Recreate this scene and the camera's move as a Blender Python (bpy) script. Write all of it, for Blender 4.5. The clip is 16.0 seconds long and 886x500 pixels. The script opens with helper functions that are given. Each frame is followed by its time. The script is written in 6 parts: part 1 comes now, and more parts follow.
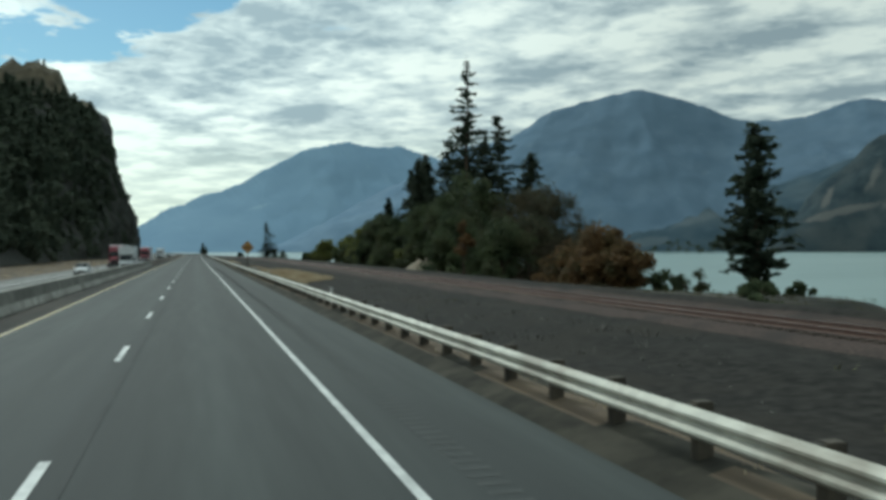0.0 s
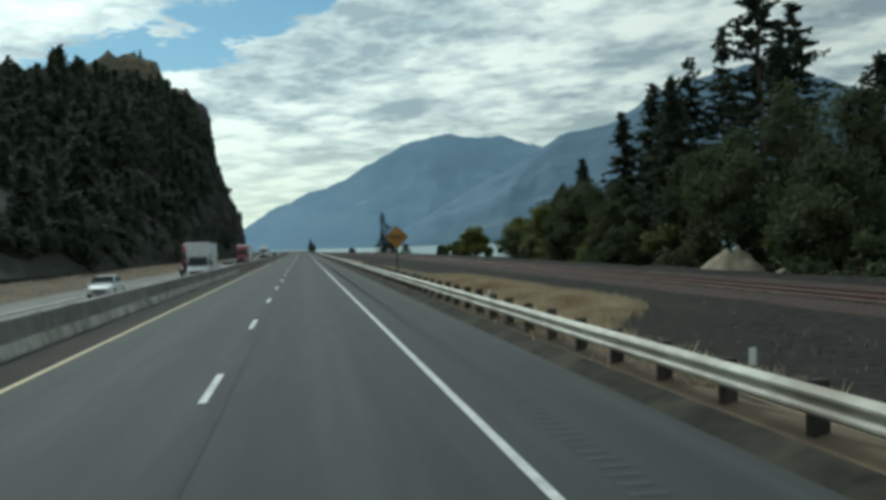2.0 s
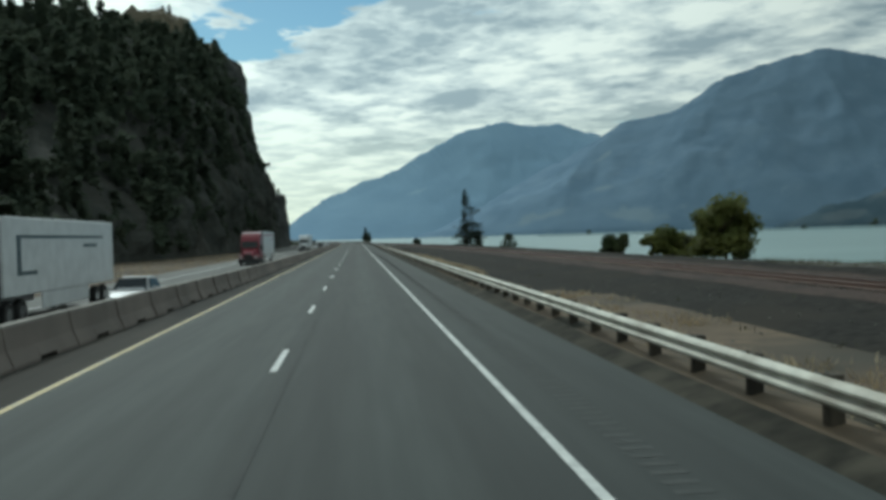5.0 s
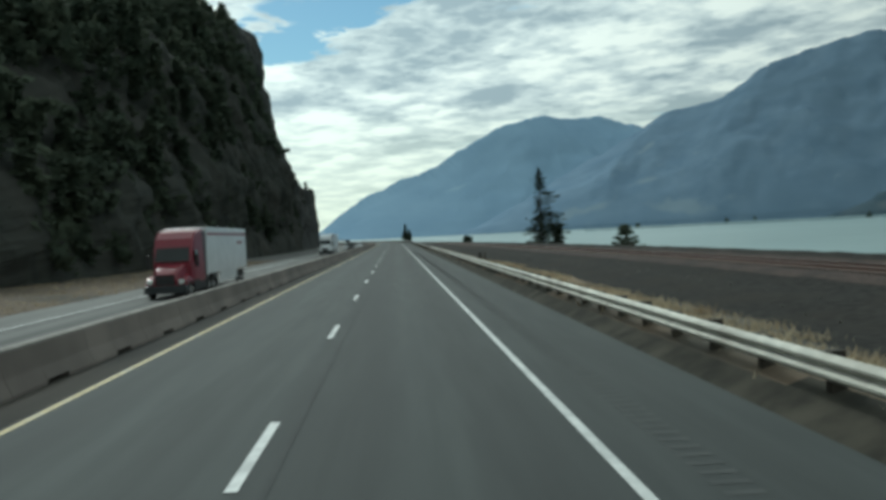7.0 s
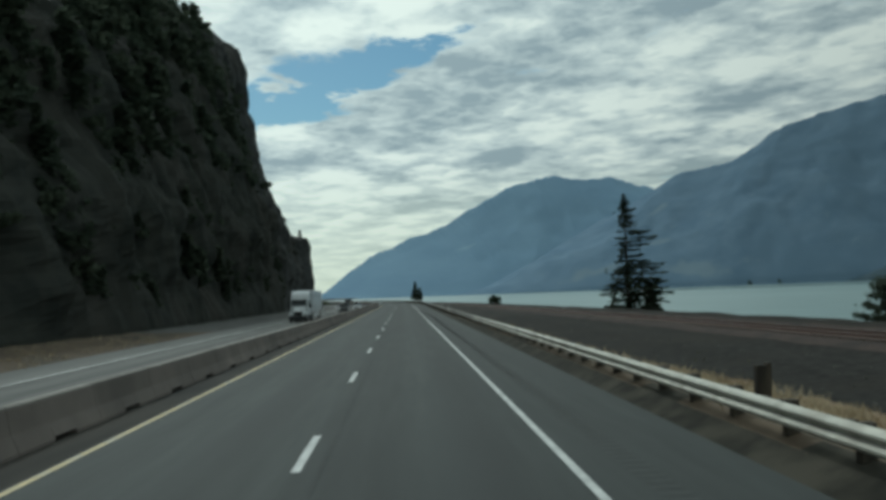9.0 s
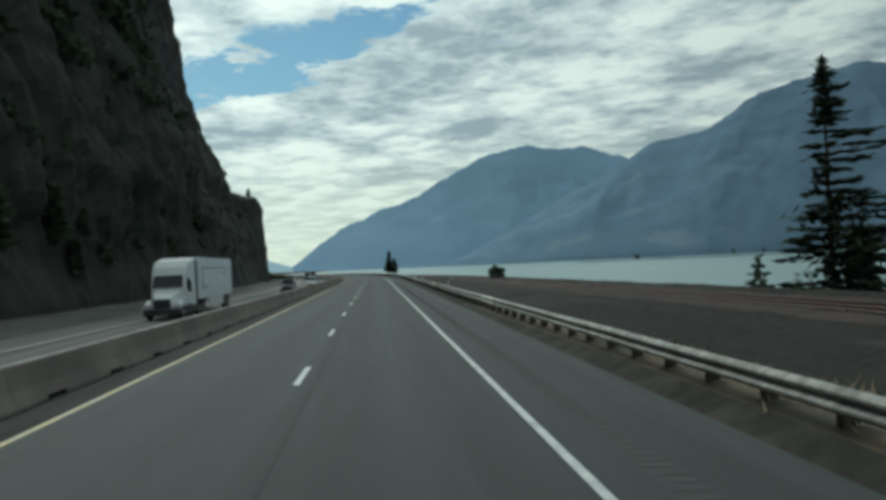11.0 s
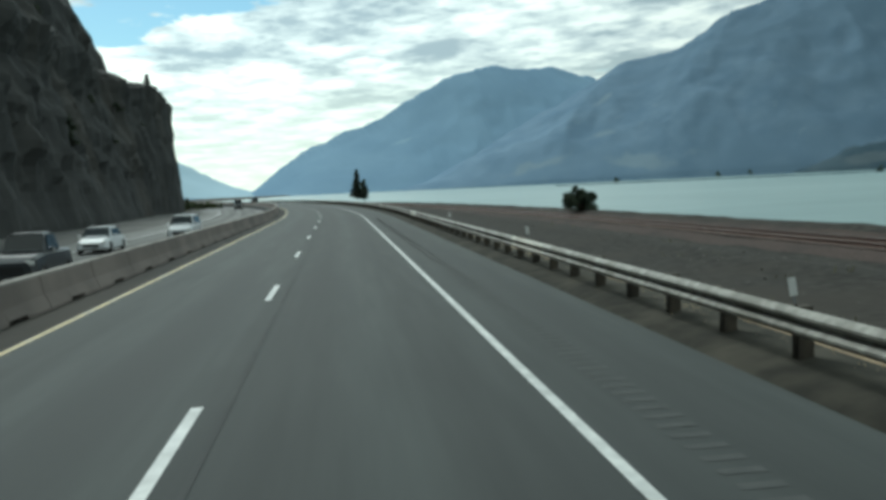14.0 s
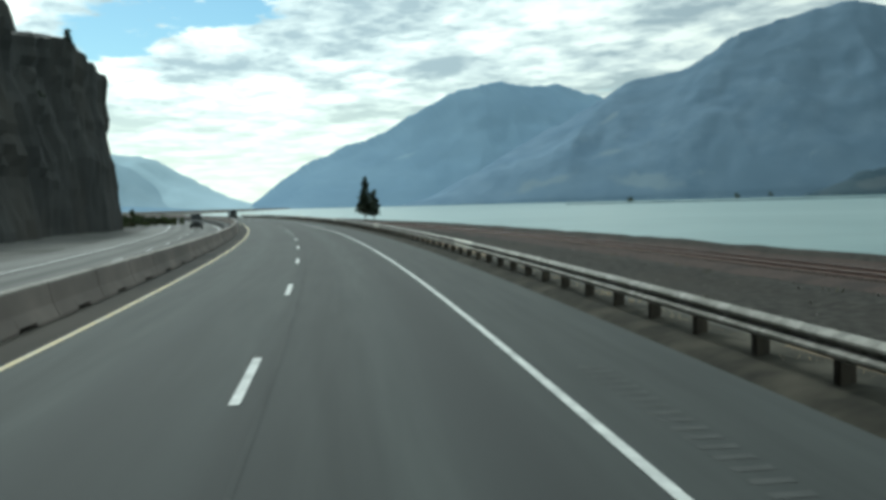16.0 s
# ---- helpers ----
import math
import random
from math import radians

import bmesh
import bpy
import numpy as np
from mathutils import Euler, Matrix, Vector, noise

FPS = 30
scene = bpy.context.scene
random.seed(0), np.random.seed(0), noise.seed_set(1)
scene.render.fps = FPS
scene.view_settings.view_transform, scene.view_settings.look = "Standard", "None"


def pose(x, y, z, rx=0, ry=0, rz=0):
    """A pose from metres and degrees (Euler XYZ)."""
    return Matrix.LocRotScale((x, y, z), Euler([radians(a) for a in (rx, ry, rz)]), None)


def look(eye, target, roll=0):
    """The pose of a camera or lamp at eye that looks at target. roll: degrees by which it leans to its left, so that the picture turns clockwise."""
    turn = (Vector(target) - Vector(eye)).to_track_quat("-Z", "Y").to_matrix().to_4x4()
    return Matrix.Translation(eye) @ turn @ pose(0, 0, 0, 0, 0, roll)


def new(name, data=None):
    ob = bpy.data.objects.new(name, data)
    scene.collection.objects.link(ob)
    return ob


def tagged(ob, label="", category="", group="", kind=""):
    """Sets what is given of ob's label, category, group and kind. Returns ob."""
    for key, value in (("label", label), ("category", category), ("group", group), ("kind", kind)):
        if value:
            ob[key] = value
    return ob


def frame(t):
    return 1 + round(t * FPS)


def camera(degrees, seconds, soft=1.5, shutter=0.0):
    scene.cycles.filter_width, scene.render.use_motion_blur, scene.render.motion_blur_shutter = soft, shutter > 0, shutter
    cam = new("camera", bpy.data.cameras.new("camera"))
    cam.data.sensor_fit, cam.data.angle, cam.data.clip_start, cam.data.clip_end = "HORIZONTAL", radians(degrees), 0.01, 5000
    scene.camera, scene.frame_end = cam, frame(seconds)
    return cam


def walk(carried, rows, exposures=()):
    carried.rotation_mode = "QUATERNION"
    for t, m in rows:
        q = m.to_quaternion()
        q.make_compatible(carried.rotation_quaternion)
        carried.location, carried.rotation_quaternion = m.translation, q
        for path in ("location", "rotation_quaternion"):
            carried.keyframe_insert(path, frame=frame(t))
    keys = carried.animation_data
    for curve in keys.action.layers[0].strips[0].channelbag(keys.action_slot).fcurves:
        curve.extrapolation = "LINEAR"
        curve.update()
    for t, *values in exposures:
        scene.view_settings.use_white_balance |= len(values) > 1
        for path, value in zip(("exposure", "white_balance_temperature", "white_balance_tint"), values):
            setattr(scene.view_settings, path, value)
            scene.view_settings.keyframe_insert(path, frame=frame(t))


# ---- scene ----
cam = camera(54.2, 16.0, soft=3.8)
walk(cam, [
    (0.0, pose(0.032, -0.00, 2.343, 90.032, 0.143, -15.985)),
    (0.5, pose(-0.084, 13.01, 2.349, 89.665, 1.734, -13.680)),
    (1.0, pose(-0.186, 26.85, 2.346, 89.853, 2.024, -12.180)),
    (1.5, pose(-0.116, 40.90, 2.317, 89.991, 1.706, -11.549)),
    (2.0, pose(-0.004, 55.08, 2.263, 89.558, 2.064, -9.215)),
    (2.5, pose(0.104, 69.53, 2.292, 89.032, 1.939, -5.675)),
    (3.0, pose(0.138, 83.55, 2.324, 88.860, 1.033, -5.148)),
    (3.5, pose(0.137, 97.05, 2.285, 89.111, 1.288, -5.142)),
    (4.0, pose(0.072, 110.28, 2.317, 88.862, 1.224, -5.613)),
    (4.5, pose(-0.033, 124.02, 2.363, 89.056, 1.433, -5.916)),
    (7.0, pose(0.079, 194.37, 2.307, 88.963, 2.843, -3.158)),
    (7.5, pose(0.043, 208.23, 2.338, 89.253, 2.120, -2.209)),
    (8.0, pose(0.030, 222.46, 2.358, 90.450, 1.527, -1.270)),
    (8.5, pose(0.007, 236.93, 2.331, 92.192, 1.832, -1.258)),
    (9.0, pose(-0.045, 251.64, 2.318, 92.932, 2.060, -2.624)),
    (11.5, pose(0.152, 321.52, 2.199, 89.723, 2.474, -4.502)),
    (12.0, pose(0.245, 335.91, 2.223, 88.099, 2.622, -4.141)),
    (12.5, pose(0.218, 350.12, 2.196, 86.460, 2.793, -4.904)),
    (13.0, pose(0.133, 364.23, 2.217, 85.921, 2.113, -7.337)),
    (13.5, pose(0.050, 377.84, 2.220, 86.276, 2.102, -7.678)),
    (14.0, pose(0.037, 391.30, 2.218, 85.859, 2.630, -6.876)),
    (14.5, pose(-0.012, 405.19, 2.231, 85.601, 3.220, -7.558)),
    (15.0, pose(-0.089, 419.54, 2.159, 85.738, 2.166, -7.904)),
    (15.5, pose(-0.120, 434.07, 2.208, 85.887, 1.869, -7.354)),
    (16.0, pose(-0.331, 448.70, 2.206, 86.923, 1.427, -6.819)),
], exposures=[(0.0, -0.02, 5900, -3), (3.5, -0.2, 5900, -3), (7.0, -0.05, 5900, -3), (8.0, -0.05, 5900, -3), (8.5, -0.2, 5900, -3), (9.0, -0.45, 5900, -3), (9.6, -0.3, 5900, -3), (11.5, -0.28, 5900, -3), (12.0, -0.05, 5900, -3), (12.5, 0.15, 5900, -3), (13.0, 0.28, 5900, -3), (15.0, 0.2, 5900, -3), (16.0, 0.27, 5900, -3)])

# ---- world, sun ----
SUN_AZ, SUN_EL = -21.0, 38.0          # degrees left of straight ahead, above the horizon

world = bpy.data.worlds.new("sky")
scene.world = world
world.use_nodes = True
wn, wl = world.node_tree.nodes, world.node_tree.links
wn.clear()


def wmath(op, a, b=None, c=None):
    n = wn.new("ShaderNodeMath")
    n.operation = op
    for k, v in enumerate((a, b, c)):
        if v is None:
            continue
        if isinstance(v, (int, float)):
            n.inputs[k].default_value = v
        else:
            wl.new(v, n.inputs[k])
    return n.outputs[0]


def build_sky():
    out = wn.new("ShaderNodeOutputWorld")
    sky = wn.new("ShaderNodeTexSky")
    sky.sky_type, sky.sun_disc = "NISHITA", False
    sky.sun_elevation, sky.sun_rotation = radians(SUN_EL), radians(SUN_AZ)
    sky.air_density, sky.dust_density, sky.ozone_density = 1.15, 0.25, 4.6
    co = wn.new("ShaderNodeTexCoord")
    sep = wn.new("ShaderNodeSeparateXYZ")
    wl.new(co.outputs["Generated"], sep.inputs[0])
    x, y, z = sep.outputs
    up = wmath("MAXIMUM", z, 0.0)
    zc = wmath("ADD", up, 0.07)
    comb = wn.new("ShaderNodeCombineXYZ")
    wl.new(wmath("DIVIDE", x, zc), comb.inputs[0]), wl.new(wmath("DIVIDE", y, zc), comb.inputs[1])

    def cloud(scale, detail, rough, dist, off, stretch):
        """Noise on the cloud deck, drawn out along the wind that blows from ahead to the near right."""
        turn, m = wn.new("ShaderNodeMapping"), wn.new("ShaderNodeMapping")
        turn.inputs["Rotation"].default_value = (0, 0, radians(-34))
        m.inputs["Location"].default_value, m.inputs["Scale"].default_value = off, stretch
        wl.new(comb.outputs[0], turn.inputs[0]), wl.new(turn.outputs[0], m.inputs[0])
        n = wn.new("ShaderNodeTexNoise")
        n.inputs["Scale"].default_value, n.inputs["Detail"].default_value = scale, detail
        n.inputs["Roughness"].default_value, n.inputs["Distortion"].default_value = rough, dist
        wl.new(m.outputs[0], n.inputs["Vector"])
        return n.outputs["Fac"]

    def span(value, lo, hi, to_lo=0.0, to_hi=1.0, smooth=True):
        r = wn.new("ShaderNodeMapRange")
        r.interpolation_type = "SMOOTHSTEP" if smooth else "LINEAR"
        for k, v in (("From Min", lo), ("From Max", hi), ("To Min", to_lo), ("To Max", to_hi)):
            r.inputs[k].default_value = v
        wl.new(value, r.inputs["Value"])
        return r.outputs[0]
    big = cloud(0.55, 3, 0.5, 0.2, (3.1, 1.7, 0), (1.0, 0.7, 1))
    puff = cloud(3.1, 9, 0.60, 0.25, (0.4, 5.2, 0), (1.05, 0.88, 1))
    curl = cloud(9.5, 8, 0.62, 0.4, (2.4, 0.2, 0), (1.0, 0.9, 1))
    # rounded cells of the cloud deck, pulled out of shape by the finer noise
    warp, cells = wn.new("ShaderNodeVectorMath"), wn.new("ShaderNodeTexVoronoi")
    warp.operation = "MULTIPLY_ADD"
    warp.inputs[1].default_value = (0.35, 0.35, 0.0)
    stir = wn.new("ShaderNodeTexNoise")
    stir.inputs["Scale"].default_value, stir.inputs["Detail"].default_value = 2.6, 6
    wl.new(comb.outputs[0], stir.inputs["Vector"])
    wl.new(stir.outputs["Color"], warp.inputs[0]), wl.new(comb.outputs[0], warp.inputs[2])
    squeeze = wn.new("ShaderNodeMapping")
    squeeze.inputs["Rotation"].default_value, squeeze.inputs["Scale"].default_value = (0, 0, radians(-34)), (1.0, 0.75, 1)
    wl.new(warp.outputs[0], squeeze.inputs[0])
    cells.feature = "SMOOTH_F1"
    cells.inputs["Scale"].default_value, cells.inputs["Smoothness"].default_value = 3.6, 0.35
    wl.new(squeeze.outputs[0], cells.inputs["Vector"])
    cell = cells.outputs["Distance"]
    band = cloud(1.15, 5, 0.55, 0.35, (7.7, 2.2, 0), (1.2, 0.6, 1))
    # one long opening in the cloud, rising from the left ahead to the right
    bearing = wmath("MULTIPLY", wmath("ARCTAN2", x, y), 57.29578)
    height = wmath("MULTIPLY", wmath("ARCSINE", z), 57.29578)
    line = wmath("ADD", wmath("MULTIPLY", bearing, 0.34), 15.5)
    off = wmath("DIVIDE", wmath("SUBTRACT", height, line), span(bearing, -13.0, 9.0, 2.3, 0.8))
    ends = wmath("MULTIPLY", span(bearing, -19.0, -12.5), span(bearing, -1.0, 10.0, 1.0, 0.25))
    gap = wmath("MULTIPLY", wmath("MULTIPLY", wmath("POWER", 2.718, wmath("MULTIPLY", wmath("MULTIPLY", off, off), -1.0)), ends), wmath("SUBTRACT", 0.98, wmath("ADD", wmath("MULTIPLY", puff, 0.78), wmath("MULTIPLY", curl, 0.40))))
    detail = wmath("ADD", wmath("SUBTRACT", 0.22, wmath("MULTIPLY", cell, 0.26)), wmath("ADD", wmath("MULTIPLY", puff, 0.55), wmath("MULTIPLY", curl, 0.28)))
    cover = wmath("SUBTRACT", wmath("ADD", wmath("MULTIPLY", big, 0.42), detail), gap)
    # thick parts of the cloud are greyer
    thick = wn.new("ShaderNodeValToRGB")
    els = thick.color_ramp.elements
    els[0].position, els[0].color = 0.525, (0.97, 0.99, 0.90, 1)
    els[1].position, els[1].color = 0.690, (0.375, 0.44, 0.465, 1)
    mid = els.new(0.598)
    mid.color = (0.69, 0.74, 0.715, 1)
    wl.new(wmath("ADD", wmath("MULTIPLY", band, 0.38), wmath("ADD", wmath("MULTIPLY", cell, 0.20), wmath("ADD", wmath("MULTIPLY", puff, 0.34), wmath("MULTIPLY", curl, 0.27)))), thick.inputs[0])
    # towards the horizon the cloud deck merges into a pale bright band
    low = span(z, 0.015, 0.15, 1.0, 0.0, False)
    pale = wn.new("ShaderNodeMixRGB")
    pale.inputs[2].default_value = (0.95, 0.98, 0.78, 1)
    wl.new(wmath("MULTIPLY", low, 0.72), pale.inputs[0])
    wl.new(thick.outputs[0], pale.inputs[1])
    # cloud is brighter on the sun's side
    toward = wn.new("ShaderNodeVectorMath")
    toward.operation = "DOT_PRODUCT"
    ra, re = radians(SUN_AZ), radians(SUN_EL)
    toward.inputs[1].default_value = (math.sin(ra) * math.cos(re), math.cos(ra) * math.cos(re), math.sin(re))
    wl.new(co.outputs["Generated"], toward.inputs[0])
    bg_sky, bg_cloud = wn.new("ShaderNodeBackground"), wn.new("ShaderNodeBackground")
    bg_sky.inputs["Strength"].default_value = 0.085
    wl.new(span(toward.outputs["Value"], 0.60, 0.91, 0.75, 1.27, False), bg_cloud.inputs["Strength"])
    clear = wn.new("ShaderNodeMixRGB")
    clear.blend_type, clear.inputs[0].default_value, clear.inputs[2].default_value = "MULTIPLY", 1.0, (0.92, 1.02, 0.90, 1)
    wl.new(sky.outputs[0], clear.inputs[1]), wl.new(clear.outputs[0], bg_sky.inputs["Color"])
    wl.new(pale.outputs[0], bg_cloud.inputs["Color"])
    mix = wn.new("ShaderNodeMixShader")
    fac = wmath("MAXIMUM", span(cover, 0.43, 0.57, 0.0, 0.97), wmath("MULTIPLY", low, 0.8))
    wl.new(fac, mix.inputs[0])
    wl.new(bg_sky.outputs[0], mix.inputs[1]), wl.new(bg_cloud.outputs[0], mix.inputs[2])
    wl.new(mix.outputs[0], out.inputs["Surface"])


build_sky()
sun = new("sun", bpy.data.lights.new("sun", "SUN"))
sun.data.energy, sun.data.angle, sun.data.color = 1.5, radians(9), (1.0, 0.97, 0.91)
az, el = radians(SUN_AZ), radians(SUN_EL)
sun.matrix_world = look((math.sin(az) * math.cos(el) * 50, math.cos(az) * math.cos(el) * 50, math.sin(el) * 50 + 60), (0, 0, 60))


# ---- materials ----
def material(name, base, alt=None, rough=0.8, metal=0.0, scale=1.0, detail=6.0, bump=0.0, bump_scale=None, alt2=None, scale2=0.1,
             stretch=(1, 1, 1), island=0.0, objrand=0.0, spec=0.5, contrast=(0.35, 0.65), trans=0.0):
    """Noise-mixed colours at two scales, with bump; island / objrand vary the value piece by piece."""
    m = bpy.data.materials.new(name)
    m.use_nodes = True
    n, l = m.node_tree.nodes, m.node_tree.links
    p = n["Principled BSDF"]
    p.inputs["Roughness"].default_value, p.inputs["Metallic"].default_value = rough, metal
    p.inputs["Specular IOR Level"].default_value = spec
    co, mp = n.new("ShaderNodeTexCoord"), n.new("ShaderNodeMapping")
    mp.inputs["Scale"].default_value = stretch
    geo = n.new("ShaderNodeNewGeometry")
    l.new(geo.outputs["Position"], mp.inputs[0])

    def noise_fac(s, d=detail):
        t = n.new("ShaderNodeTexNoise")
        t.inputs["Scale"].default_value, t.inputs["Detail"].default_value = s, d
        l.new(mp.outputs[0], t.inputs["Vector"])
        return t.outputs["Fac"]

    def ramp(f, lo, hi):
        r = n.new("ShaderNodeMapRange")
        r.inputs["From Min"].default_value, r.inputs["From Max"].default_value = lo, hi
        l.new(f, r.inputs["Value"])
        return r.outputs[0]
    mix = n.new("ShaderNodeMixRGB")
    mix.inputs[1].default_value, mix.inputs[2].default_value = (*base, 1), (*(alt or base), 1)
    l.new(ramp(noise_fac(scale), *contrast), mix.inputs[0])
    col = mix.outputs[0]
    if alt2:
        mx = n.new("ShaderNodeMixRGB")
        mx.inputs[2].default_value = (*alt2, 1)
        l.new(ramp(noise_fac(scale2, 4), 0.48, 0.66), mx.inputs[0])
        l.new(col, mx.inputs[1])
        col = mx.outputs[0]
    if island or objrand:
        h = n.new("ShaderNodeHueSaturation")
        if island:
            src = geo.outputs["Random Per Island"]
        else:
            src = n.new("ShaderNodeObjectInfo").outputs["Random"]
        r = n.new("ShaderNodeMapRange")
        k = island or objrand
        r.inputs["To Min"].default_value, r.inputs["To Max"].default_value = 1 - k, 1 + k
        l.new(src, r.inputs["Value"])
        l.new(r.outputs[0], h.inputs["Value"])
        l.new(col, h.inputs["Color"])
        col = h.outputs[0]
    l.new(col, p.inputs["Base Color"])
    if bump:
        b = n.new("ShaderNodeBump")
        b.inputs["Strength"].default_value = bump
        l.new(noise_fac(bump_scale or scale * 4), b.inputs["Height"])
        l.new(b.outputs[0], p.inputs["Normal"])
    if trans:
        tr, ms = n.new("ShaderNodeBsdfTranslucent"), n.new("ShaderNodeMixShader")
        ms.inputs[0].default_value = trans
        l.new(col, tr.inputs["Color"])
        l.new(p.outputs[0], ms.inputs[1]), l.new(tr.outputs[0], ms.inputs[2])
        l.new(ms.outputs[0], n["Material Output"].inputs["Surface"])
    return m


